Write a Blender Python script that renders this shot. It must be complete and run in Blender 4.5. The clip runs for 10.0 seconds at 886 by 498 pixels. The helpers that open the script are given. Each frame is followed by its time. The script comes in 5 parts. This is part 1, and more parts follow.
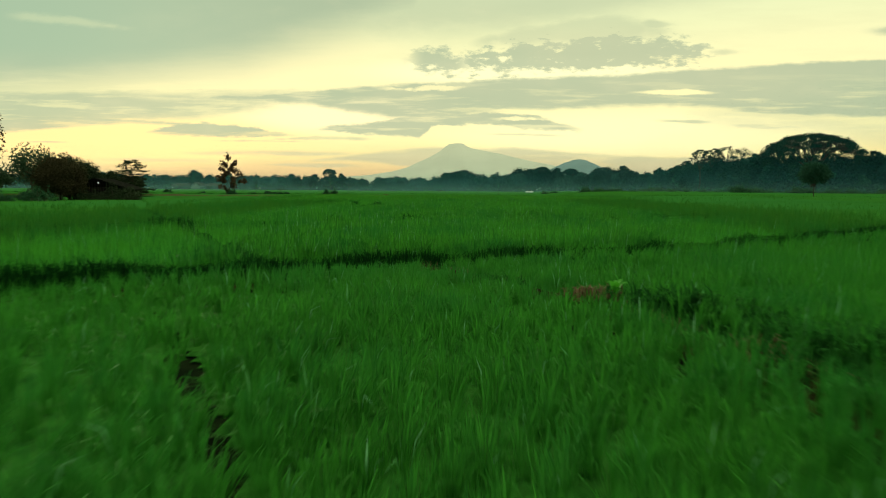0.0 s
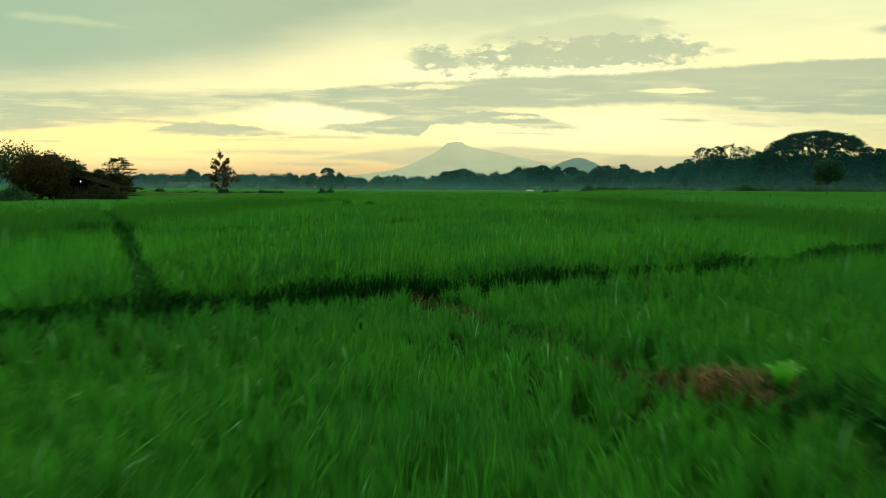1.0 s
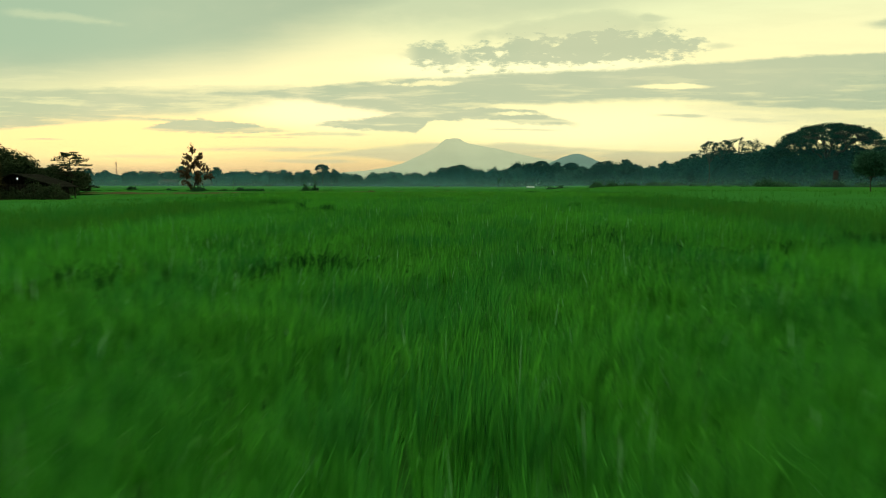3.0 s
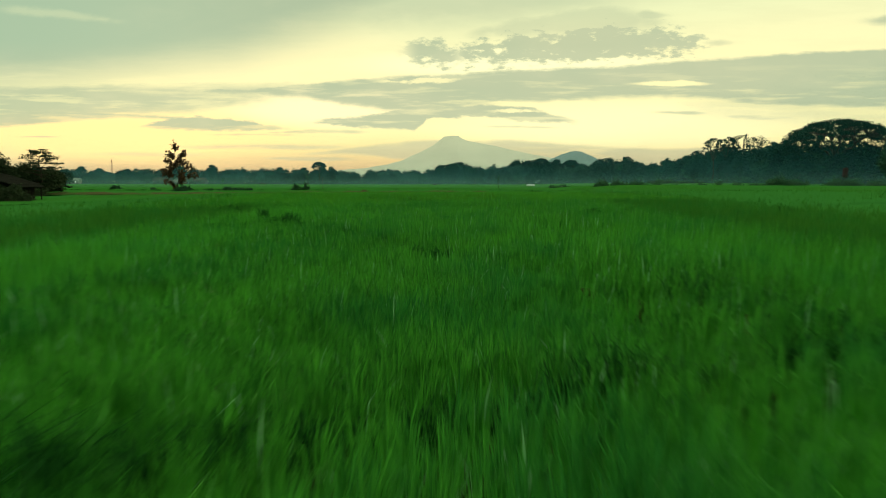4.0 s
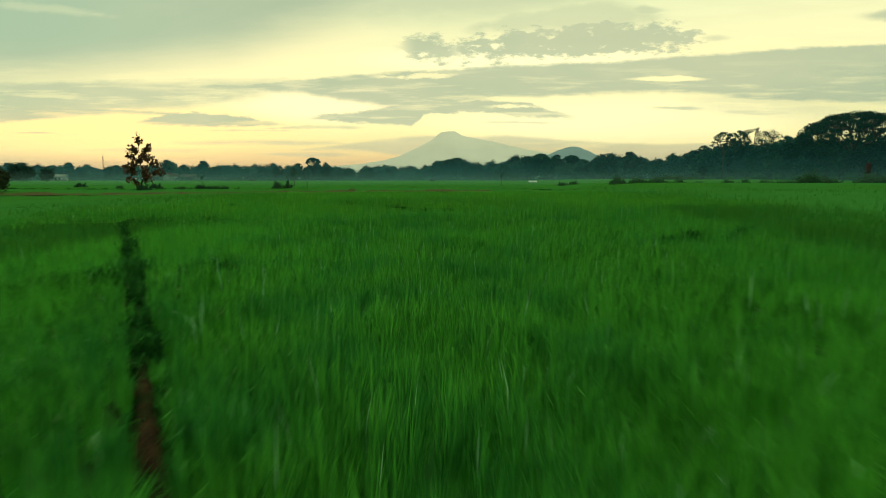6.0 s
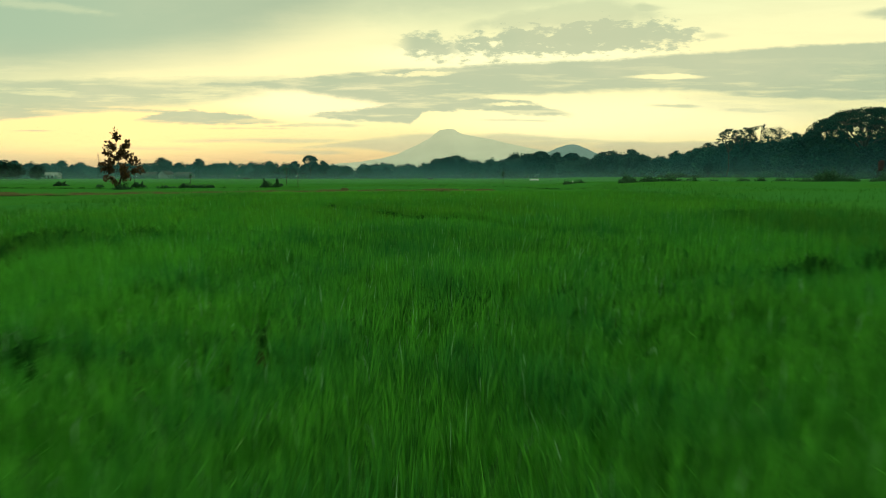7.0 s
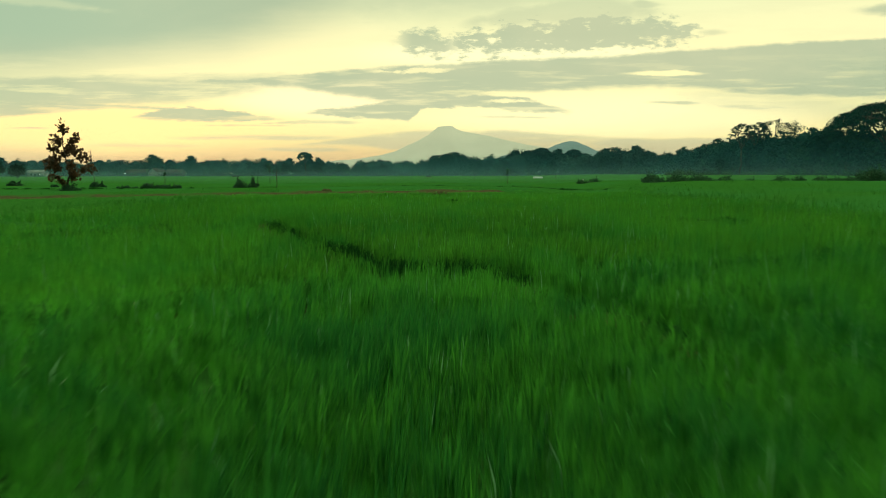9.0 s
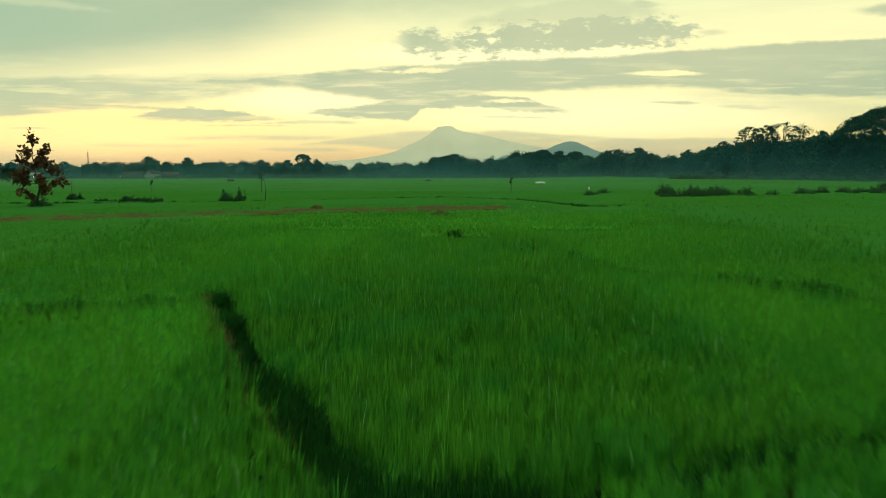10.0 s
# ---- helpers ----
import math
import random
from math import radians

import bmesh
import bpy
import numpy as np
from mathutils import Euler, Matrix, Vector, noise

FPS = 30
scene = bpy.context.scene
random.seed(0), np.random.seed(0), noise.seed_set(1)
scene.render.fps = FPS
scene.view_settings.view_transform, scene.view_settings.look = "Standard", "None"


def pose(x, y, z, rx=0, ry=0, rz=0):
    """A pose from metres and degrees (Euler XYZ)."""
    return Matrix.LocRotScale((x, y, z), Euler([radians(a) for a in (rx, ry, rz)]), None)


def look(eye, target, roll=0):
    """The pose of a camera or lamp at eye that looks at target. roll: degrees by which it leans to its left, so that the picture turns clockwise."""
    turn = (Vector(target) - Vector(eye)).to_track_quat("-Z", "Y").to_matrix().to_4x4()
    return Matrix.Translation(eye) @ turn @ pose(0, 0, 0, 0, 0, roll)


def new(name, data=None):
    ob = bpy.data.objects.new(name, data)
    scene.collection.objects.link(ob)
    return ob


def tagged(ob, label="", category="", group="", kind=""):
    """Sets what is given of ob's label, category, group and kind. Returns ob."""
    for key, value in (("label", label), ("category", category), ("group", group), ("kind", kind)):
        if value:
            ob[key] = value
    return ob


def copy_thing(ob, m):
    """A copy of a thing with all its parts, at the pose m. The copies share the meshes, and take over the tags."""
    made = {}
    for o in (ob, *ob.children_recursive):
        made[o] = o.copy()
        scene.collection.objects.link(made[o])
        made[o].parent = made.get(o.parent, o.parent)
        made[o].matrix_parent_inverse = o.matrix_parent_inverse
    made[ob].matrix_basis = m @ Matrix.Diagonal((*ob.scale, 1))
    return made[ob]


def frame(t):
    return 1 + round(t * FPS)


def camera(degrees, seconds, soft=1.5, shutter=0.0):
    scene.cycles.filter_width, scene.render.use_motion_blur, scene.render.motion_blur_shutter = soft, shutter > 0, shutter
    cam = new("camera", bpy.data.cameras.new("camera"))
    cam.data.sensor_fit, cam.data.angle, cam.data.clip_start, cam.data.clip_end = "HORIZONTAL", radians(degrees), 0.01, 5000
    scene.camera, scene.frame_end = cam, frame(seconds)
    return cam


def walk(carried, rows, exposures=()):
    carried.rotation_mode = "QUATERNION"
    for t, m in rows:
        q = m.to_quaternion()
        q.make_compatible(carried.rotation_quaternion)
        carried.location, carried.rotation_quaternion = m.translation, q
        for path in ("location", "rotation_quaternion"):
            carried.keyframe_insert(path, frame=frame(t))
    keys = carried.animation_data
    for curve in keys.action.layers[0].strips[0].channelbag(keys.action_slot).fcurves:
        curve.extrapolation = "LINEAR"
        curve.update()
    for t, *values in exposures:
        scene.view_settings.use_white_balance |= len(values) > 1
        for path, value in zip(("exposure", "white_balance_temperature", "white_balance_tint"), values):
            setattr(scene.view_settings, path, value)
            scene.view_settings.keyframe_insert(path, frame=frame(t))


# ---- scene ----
cam = camera(73.8, 10.0, 1.0, 0.6)

# seconds, eye, target, roll
PATH = [
    (0, (-0.014, 1.846, 1.452), (-0.064, 3.835, 1.252), 0.45),
    (0.5, (-0.050, 3.339, 1.430), (-0.099, 5.328, 1.228), 0.42),
    (1, (-0.080, 5.010, 1.425), (-0.127, 6.999, 1.221), 0.38),
    (1.5, (-0.060, 7.020, 1.430), (-0.106, 9.008, 1.222), 0.34),
    (2, (0.030, 9.407, 1.430), (-0.015, 11.396, 1.221), 0.28),
    (2.5, (0.100, 11.871, 1.430), (0.057, 13.859, 1.218), 0.22),
    (4, (0.350, 19.250, 1.690), (0.313, 21.238, 1.466), 0.1),
    (4.5, (0.340, 21.620, 1.790), (0.305, 23.606, 1.560), 0.1),
    (5, (0.270, 24.090, 1.865), (0.238, 26.076, 1.632), 0.08),
    (5.5, (0.150, 26.635, 1.905), (0.120, 28.621, 1.670), 0.04),
    (7, (-0.111, 34.208, 1.985), (-0.134, 36.193, 1.740), 0.0),
    (7.5, (-0.178, 36.720, 1.970), (-0.199, 38.704, 1.723), -0.02),
    (8, (-0.230, 39.240, 1.985), (-0.250, 41.224, 1.735), -0.03),
    (8.5, (-0.255, 41.740, 2.020), (-0.275, 43.724, 1.768), -0.04),
    (9, (-0.250, 44.160, 2.170), (-0.268, 46.144, 1.915), -0.05),
    (9.5, (-0.260, 46.591, 2.870), (-0.279, 48.574, 2.615), -0.06),
    (10, (-0.330, 49.075, 3.544), (-0.347, 51.059, 3.289), -0.06),
]
walk(cam, [(t, look(eye, target, roll)) for t, eye, target, roll in PATH], [(0, 0.0), (10, 0.0)])

# ---------------------------------------------------------------- world, sun
SUN_AZ = radians(-27)      # from straight ahead, towards the left
SUN_EL = radians(8)


class Nodes:
    """Short hand for building node trees."""

    def __init__(self, tree):
        self.tree = tree
        tree.nodes.clear()

    def add(self, kind):
        return self.tree.nodes.new(kind)

    def put(self, socket, value):
        if isinstance(value, (int, float)):
            socket.default_value = value
        elif isinstance(value, (tuple, list)):
            socket.default_value = value if len(value) == len(socket.default_value) else (*value, 1)
        else:
            self.tree.links.new(value, socket)

    def math(self, op, a, b=0.0, clamp=False):
        n = self.add("ShaderNodeMath")
        n.operation, n.use_clamp = op, clamp
        self.put(n.inputs[0], a)
        self.put(n.inputs[1], b)
        return n.outputs[0]

    def step(self, value, lo, hi, a=0.0, b=1.0):
        n = self.add("ShaderNodeMapRange")
        n.interpolation_type = "SMOOTHSTEP"
        for i, v in enumerate((value, lo, hi, a, b)):
            self.put(n.inputs[i], v)
        return n.outputs[0]

    def mix(self, fac, a, b):
        n = self.add("ShaderNodeMix")
        n.data_type = "RGBA"
        self.put(n.inputs[0], fac)
        self.put(n.inputs[6], a)
        self.put(n.inputs[7], b)
        return n.outputs[2]

    def noise(self, vector, scale, detail=4.0, rough=0.55, out=0):
        n = self.add("ShaderNodeTexNoise")
        self.put(n.inputs["Vector"], vector)
        self.put(n.inputs["Scale"], scale)
        self.put(n.inputs["Detail"], detail)
        self.put(n.inputs["Roughness"], rough)
        return n.outputs[out]

    def ramp(self, fac, stops):
        n = self.add("ShaderNodeValToRGB")
        e = n.color_ramp.elements
        while len(e) < len(stops):
            e.new(0.5)
        for i, (p, c) in enumerate(stops):
            e[i].position, e[i].color = p, (*c, 1)
        self.put(n.inputs[0], fac)
        return n.outputs[0]


world = bpy.data.worlds.new("dawn_sky")
scene.world = world
world.use_nodes = True
w = Nodes(world.node_tree)
sep = w.add("ShaderNodeSeparateXYZ")
w.put(sep.inputs[0], w.add("ShaderNodeTexCoord").outputs["Generated"])
dx, dy, dz = sep.outputs
front = w.step(dy, 0.1, 0.4)
safe = w.math("MAXIMUM", dy, 0.08)
u = w.math("DIVIDE", dx, safe)
v = w.math("DIVIDE", dz, safe)
level = w.math("SQRT", w.math("ADD", w.math("MULTIPLY", dx, dx), w.math("MULTIPLY", dy, dy)))
el = w.math("DIVIDE", dz, w.math("MAXIMUM", level, 0.05))


def sky_coords(ku, kv, shift):
    c = w.add("ShaderNodeCombineXYZ")
    w.put(c.inputs[0], w.math("MULTIPLY", u, ku))
    w.put(c.inputs[1], w.math("MULTIPLY", v, kv))
    c.inputs[2].default_value = shift
    return c.outputs[0]


streak = w.noise(sky_coords(4, 30, 0.3), 1.6, 7, 0.62)
puff = w.noise(sky_coords(34, 80, 2.1), 1.0, 7, 0.65)
curl = w.noise(sky_coords(11, 26, 9.4), 1.0, 5, 0.55)
broad = w.noise(sky_coords(1.6, 5, 5.2), 1.5, 4, 0.5)
wisp = w.noise(sky_coords(5, 55, 7.7), 1.3, 8, 0.62)
overhead = w.add("ShaderNodeCombineXYZ")
lift = w.math("ADD", w.math("MAXIMUM", dz, 0.0), 0.12)
w.put(overhead.inputs[0], w.math("DIVIDE", dx, lift))
w.put(overhead.inputs[1], w.math("DIVIDE", dy, lift))
deck = w.noise(overhead.outputs[0], 0.9, 5, 0.55)

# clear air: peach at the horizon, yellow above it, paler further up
# the last stop, overhead and unseen, is raised to light the near rice
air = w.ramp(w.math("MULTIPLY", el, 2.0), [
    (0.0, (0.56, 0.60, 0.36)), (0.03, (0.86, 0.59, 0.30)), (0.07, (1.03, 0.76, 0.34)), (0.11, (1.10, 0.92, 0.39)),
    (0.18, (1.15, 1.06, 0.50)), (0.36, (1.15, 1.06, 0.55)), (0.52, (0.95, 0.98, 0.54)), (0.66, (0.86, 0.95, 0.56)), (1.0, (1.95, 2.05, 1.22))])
air = w.mix(w.math("MULTIPLY", w.step(streak, 0.42, 0.68), 0.10), air, (0.62, 0.62, 0.36))


def glow(u0, v0, a, b, strength=1.0):
    """A soft lens of brighter air in the eastern sky."""
    gu = w.math("DIVIDE", w.math("SUBTRACT", u, u0), a)
    gv = w.math("DIVIDE", w.math("SUBTRACT", v, v0), b)
    g = w.step(w.math("ADD", w.math("MULTIPLY", gu, gu), w.math("MULTIPLY", gv, gv)), 1.0, 0.0)
    return w.math("MULTIPLY", w.math("MULTIPLY", g, front), strength)


# glow where the sun hides and through the gaps beside the mountain, greyer at the sides
side = w.step(w.math("ABSOLUTE", w.math("SUBTRACT", u, 0.05)), 0.50, 1.20)
air = w.mix(w.math("MULTIPLY", side, 0.5), air, (0.74, 0.88, 0.54))
air = w.mix(glow(-0.58, 0.078, 0.40, 0.055), air, (1.32, 0.97, 0.39))
air = w.mix(glow(-0.20, 0.125, 0.20, 0.040), air, (1.34, 1.16, 0.62))
air = w.mix(glow(0.30, 0.095, 0.42, 0.052, 0.9), air, (1.24, 1.14, 0.60))
air = w.mix(glow(0.10, 0.196, 0.34, 0.030, 0.8), air, (1.26, 1.20, 0.68))
air = w.mix(glow(-0.26, 0.218, 0.24, 0.075, 0.3), air, (1.12, 1.00, 0.52))
GREY = (0.455, 0.56, 0.36)
across = w.math("MULTIPLY", w.math("ADD", u, 0.85), 1 / 1.7)


def edge(points, high=0.4):
    """The height of a cloud's edge along the sky, from pairs of (across, up), as a float ramp."""
    n = w.add("ShaderNodeValToRGB")
    e = n.color_ramp.elements
    while len(e) < len(points):
        e.new(0.5)
    for k, (a, b) in enumerate(points):
        e[k].position, e[k].alpha = (a + 0.85) / 1.7, b / high
    w.put(n.inputs[0], across)
    return w.math("MULTIPLY", n.outputs["Alpha"], high)


def bank(top, under, soft=0.004, soft_under=None, rag=0.02, fine=0.02, wave=0.0, depth=1.0):
    """One bank of cloud in the eastern sky between two edges, which noise frays."""
    start, end = top[0][0], top[-1][0]
    shift = w.math("MULTIPLY", w.math("SUBTRACT", streak, 0.5), rag)
    shift = w.math("ADD", shift, w.math("MULTIPLY", w.math("SUBTRACT", puff, 0.5), fine))
    if wave:
        shift = w.math("ADD", shift, w.math("MULTIPLY", w.math("SUBTRACT", curl, 0.5), wave))
    below = w.math("SUBTRACT", edge(top), w.math("ADD", v, shift))
    above = w.math("SUBTRACT", w.math("SUBTRACT", v, shift), edge(under))
    su = soft_under or soft
    m = w.math("MULTIPLY", w.step(below, -soft, soft), w.step(above, -su, su))
    ends = w.math("MULTIPLY", w.step(u, start - 0.02, start + 0.03), w.step(u, end + 0.02, end - 0.03))
    return w.math("MULTIPLY", w.math("MULTIPLY", m, ends), depth)


BANKS = [
    # long slanting band, crisp above, with its thin tail
    dict(top=[(-0.50, 0.153), (-0.327, 0.156), (-0.261, 0.163), (-0.187, 0.167), (-0.103, 0.172), (0.0, 0.176), (0.093, 0.182), (0.195, 0.187), (0.325, 0.193), (0.418, 0.201), (0.556, 0.209), (0.76, 0.22)],
         under=[(-0.50, 0.148), (-0.327, 0.143), (-0.243, 0.139), (-0.187, 0.126), (-0.113, 0.12), (-0.038, 0.117), (0.094, 0.133), (0.196, 0.137), (0.327, 0.141), (0.421, 0.137), (0.562, 0.126), (0.76, 0.119)],
         soft=0.0035, soft_under=0.006, rag=0.014, fine=0.009, wave=0.012, depth=0.95),
    dict(top=[(-0.70, 0.160), (-0.45, 0.160), (-0.20, 0.160)], under=[(-0.70, 0.150), (-0.45, 0.143), (-0.20, 0.140)], soft=0.010, rag=0.03, fine=0.006, depth=0.8),
    # bank above the mountain with its steep end
    dict(top=[(-0.244, 0.099), (-0.188, 0.106), (-0.122, 0.112), (-0.075, 0.128), (0.056, 0.130), (0.131, 0.122), (0.20, 0.102)],
         under=[(-0.244, 0.098), (-0.188, 0.096), (-0.103, 0.09), (-0.066, 0.086), (-0.054, 0.095), (-0.047, 0.104), (0.047, 0.109), (0.094, 0.103), (0.15, 0.099), (0.20, 0.099)],
         soft=0.003, rag=0.012, fine=0.016, wave=0.010, depth=0.95),
    # lens over the lone tree, and the band that runs down to it from the side
    dict(top=[(-0.53, 0.094), (-0.479, 0.105), (-0.427, 0.110), (-0.376, 0.104), (-0.28, 0.091)], under=[(-0.53, 0.092), (-0.47, 0.086), (-0.376, 0.087), (-0.28, 0.087)],
         soft=0.0022, rag=0.016, fine=0.013, depth=0.95),
    dict(top=[(-0.84, 0.122), (-0.656, 0.119), (-0.563, 0.115), (-0.488, 0.110), (-0.40, 0.104)], under=[(-0.84, 0.086), (-0.696, 0.098), (-0.629, 0.103), (-0.554, 0.107), (-0.488, 0.106), (-0.40, 0.102)],
         soft=0.003, rag=0.010, fine=0.006, depth=0.9),
    dict(top=[(-0.84, 0.165), (-0.60, 0.160), (-0.30, 0.146)], under=[(-0.84, 0.104), (-0.60, 0.110), (-0.45, 0.118), (-0.30, 0.136)], soft=0.014, rag=0.04, fine=0.008, depth=0.9),
    # broken puffs high on the sunny side
    dict(top=[(-0.085, 0.213), (-0.065, 0.229), (-0.037, 0.230), (-0.009, 0.221), (0.02, 0.210)], under=[(-0.085, 0.213), (-0.060, 0.198), (-0.033, 0.195), (-0.009, 0.191), (0.02, 0.197)],
         soft=0.007, rag=0.0, fine=0.065, wave=0.03, depth=0.9),
    dict(top=[(-0.01, 0.204), (0.032, 0.226), (0.083, 0.241), (0.148, 0.245), (0.24, 0.250), (0.323, 0.252), (0.388, 0.241), (0.42, 0.226)],
         under=[(-0.01, 0.199), (0.046, 0.197), (0.102, 0.198), (0.148, 0.198), (0.241, 0.203), (0.324, 0.207), (0.38, 0.214), (0.42, 0.222)],
         soft=0.009, rag=0.03, fine=0.10, wave=0.045, depth=0.9),
    dict(top=[(0.02, 0.244), (0.092, 0.268), (0.165, 0.282), (0.257, 0.285), (0.35, 0.262)], under=[(0.02, 0.238), (0.092, 0.232), (0.185, 0.236), (0.277, 0.240), (0.35, 0.256)],
         soft=0.013, rag=0.02, fine=0.012, wave=0.04, depth=0.55),
    dict(top=[(0.28, 0.276), (0.315, 0.278), (0.35, 0.272)], under=[(0.28, 0.268), (0.315, 0.263), (0.35, 0.268)], soft=0.004, rag=0.006, fine=0.010, depth=0.6),
    dict(top=[(0.40, 0.228), (0.43, 0.231), (0.46, 0.228)], under=[(0.40, 0.226), (0.43, 0.223), (0.46, 0.226)], soft=0.004, rag=0.006, fine=0.010, depth=0.5),
    dict(top=[(0.66, 0.262), (0.72, 0.272), (0.84, 0.282)], under=[(0.66, 0.258), (0.72, 0.252), (0.84, 0.250)], soft=0.006, rag=0.01, fine=0.012, depth=0.8),
    # shreds below the long band
    dict(top=[(0.33, 0.118), (0.38, 0.118), (0.42, 0.116)], under=[(0.33, 0.114), (0.38, 0.112), (0.42, 0.113)], soft=0.002, rag=0.010, fine=0.006, depth=0.7),
    dict(top=[(0.44, 0.112), (0.50, 0.111), (0.58, 0.108)], under=[(0.44, 0.108), (0.50, 0.104), (0.58, 0.106)], soft=0.003, rag=0.012, fine=0.006, depth=0.5),
    dict(top=[(0.05, 0.094), (0.11, 0.094), (0.17, 0.092)], under=[(0.05, 0.092), (0.11, 0.090), (0.17, 0.090)], soft=0.0015, rag=0.008, fine=0.004, depth=0.55),
    dict(top=[(-0.745, 0.076), (-0.70, 0.0775), (-0.655, 0.0755)], under=[(-0.745, 0.075), (-0.70, 0.0745), (-0.655, 0.0748)], soft=0.0012, rag=0.003, fine=0.002, depth=0.75),
    # peach shreds over the far trees
    dict(top=[(-0.33, 0.082), (-0.24, 0.088), (-0.15, 0.085)], under=[(-0.33, 0.081), (-0.24, 0.082), (-0.15, 0.083)], soft=0.0018, rag=0.012, fine=0.005, depth=0.7),
    dict(top=[(-0.42, 0.080), (-0.33, 0.081), (-0.25, 0.079)], under=[(-0.42, 0.079), (-0.33, 0.078), (-0.25, 0.0775)], soft=0.0014, rag=0.010, fine=0.004, depth=0.6),
    dict(top=[(-0.46, 0.060), (-0.33, 0.064), (-0.18, 0.062)], under=[(-0.46, 0.058), (-0.33, 0.056), (-0.18, 0.054)], soft=0.003, rag=0.014, fine=0.004, depth=0.65),
    dict(top=[(-0.64, 0.048), (-0.54, 0.050), (-0.42, 0.047)], under=[(-0.64, 0.046), (-0.54, 0.044), (-0.42, 0.044)], soft=0.003, rag=0.012, fine=0.004, depth=0.45),
    dict(top=[(-0.32, 0.041), (-0.24, 0.043), (-0.17, 0.041)], under=[(-0.32, 0.039), (-0.24, 0.036), (-0.17, 0.037)], soft=0.002, rag=0.010, fine=0.004, depth=0.6),
    # flat haze on either side of the mountain
    dict(top=[(-0.26, 0.046), (-0.18, 0.058), (-0.132, 0.064), (-0.085, 0.068), (-0.038, 0.070), (0.03, 0.070)], under=[(-0.26, 0.045), (-0.18, 0.046), (-0.132, 0.043), (-0.085, 0.038), (0.03, 0.028)],
         soft=0.003, rag=0.010, fine=0.004, depth=0.75),
    dict(top=[(-0.02, 0.069), (0.047, 0.067), (0.094, 0.070), (0.16, 0.067), (0.246, 0.061), (0.34, 0.056), (0.50, 0.056)], under=[(-0.02, 0.02), (0.094, 0.02), (0.25, 0.02), (0.50, 0.02)],
         soft=0.004, rag=0.014, fine=0.006, depth=0.75),
    # pale sheet on the right
    dict(top=[(0.36, 0.130), (0.52, 0.150), (0.84, 0.20)], under=[(0.36, 0.122), (0.52, 0.104), (0.84, 0.060)], soft=0.022, rag=0.03, fine=0.008, depth=0.4),
    # grey sheet high on the left, and a veil over the middle
    dict(top=[(-0.84, 0.395), (-0.50, 0.395), (-0.05, 0.395)], under=[(-0.84, 0.150), (-0.58, 0.172), (-0.36, 0.205), (-0.05, 0.300)], soft=0.055, rag=0.03, fine=0.004, depth=1.0),
    dict(top=[(-0.40, 0.395), (0.05, 0.395), (0.50, 0.395)], under=[(-0.40, 0.265), (-0.10, 0.252), (0.10, 0.262), (0.50, 0.330)], soft=0.028, rag=0.03, fine=0.010, wave=0.02, depth=0.6),
]
cover = None
for b in BANKS:
    m = bank(**b)
    cover = m if cover is None else w.math("MAXIMUM", cover, m)
# clear slots in the banks
SLOTS = [
    dict(top=[(0.29, 0.162), (0.325, 0.1655), (0.37, 0.167), (0.42, 0.163)], under=[(0.29, 0.161), (0.325, 0.1585), (0.37, 0.158), (0.42, 0.160)], soft=0.0015, rag=0.006, fine=0.006),
    dict(top=[(0.05, 0.134), (0.09, 0.1345), (0.13, 0.132)], under=[(0.05, 0.131), (0.09, 0.129), (0.13, 0.130)], soft=0.0015, rag=0.008, fine=0.012, depth=0.8),
    dict(top=[(0.06, 0.120), (0.10, 0.1215), (0.15, 0.118)], under=[(0.06, 0.117), (0.10, 0.115), (0.15, 0.116)], soft=0.0015, rag=0.008, fine=0.014, depth=0.85),
    dict(top=[(-0.13, 0.168), (-0.07, 0.168), (0.01, 0.172)], under=[(-0.13, 0.166), (-0.07, 0.162), (0.01, 0.168)], soft=0.002, rag=0.004, fine=0.022, depth=0.8),
    dict(top=[(-0.75, 0.288), (-0.65, 0.281), (-0.55, 0.266)], under=[(-0.75, 0.280), (-0.65, 0.270), (-0.55, 0.260)], soft=0.005, rag=0.012, fine=0.010, depth=0.22),
]
for b in SLOTS:
    cover = w.math("MULTIPLY", cover, w.math("SUBTRACT", 1.0, bank(**b)))
# thinner streaks inside the banks
thinner = w.math("MULTIPLY", w.math("MULTIPLY", w.step(wisp, 0.48, 0.66), 0.45), w.step(v, 0.21, 0.13))
cover = w.math("MULTIPLY", w.math("MULTIPLY", cover, w.math("SUBTRACT", 1.0, thinner)), front)
# thin broken cloud over the rest of the sky
thin = w.math("MULTIPLY", w.step(deck, 0.38, 0.72), w.step(el, 0.25, 0.5))
cover = w.math("MAXIMUM", cover, w.math("MULTIPLY", thin, 0.7))
grey = w.mix(w.step(broad, 0.3, 0.7), GREY, (0.56, 0.62, 0.39))
grey = w.mix(w.math("MULTIPLY", w.step(curl, 0.45, 0.75), 0.30), grey, (0.72, 0.72, 0.44))
# overhead cloud, out of view, is brightened as fill for the rice
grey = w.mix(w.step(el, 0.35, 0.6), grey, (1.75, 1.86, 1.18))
# the sheet on the far left is greener
grey = w.mix(w.math("MULTIPLY", w.step(u, -0.15, -0.70), w.step(v, 0.15, 0.24)), grey, (0.40, 0.56, 0.37))
# warm haze low down
grey = w.mix(w.math("MULTIPLY", w.step(el, 0.10, 0.04), 0.7), grey, (0.68, 0.63, 0.38))
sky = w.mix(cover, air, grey)
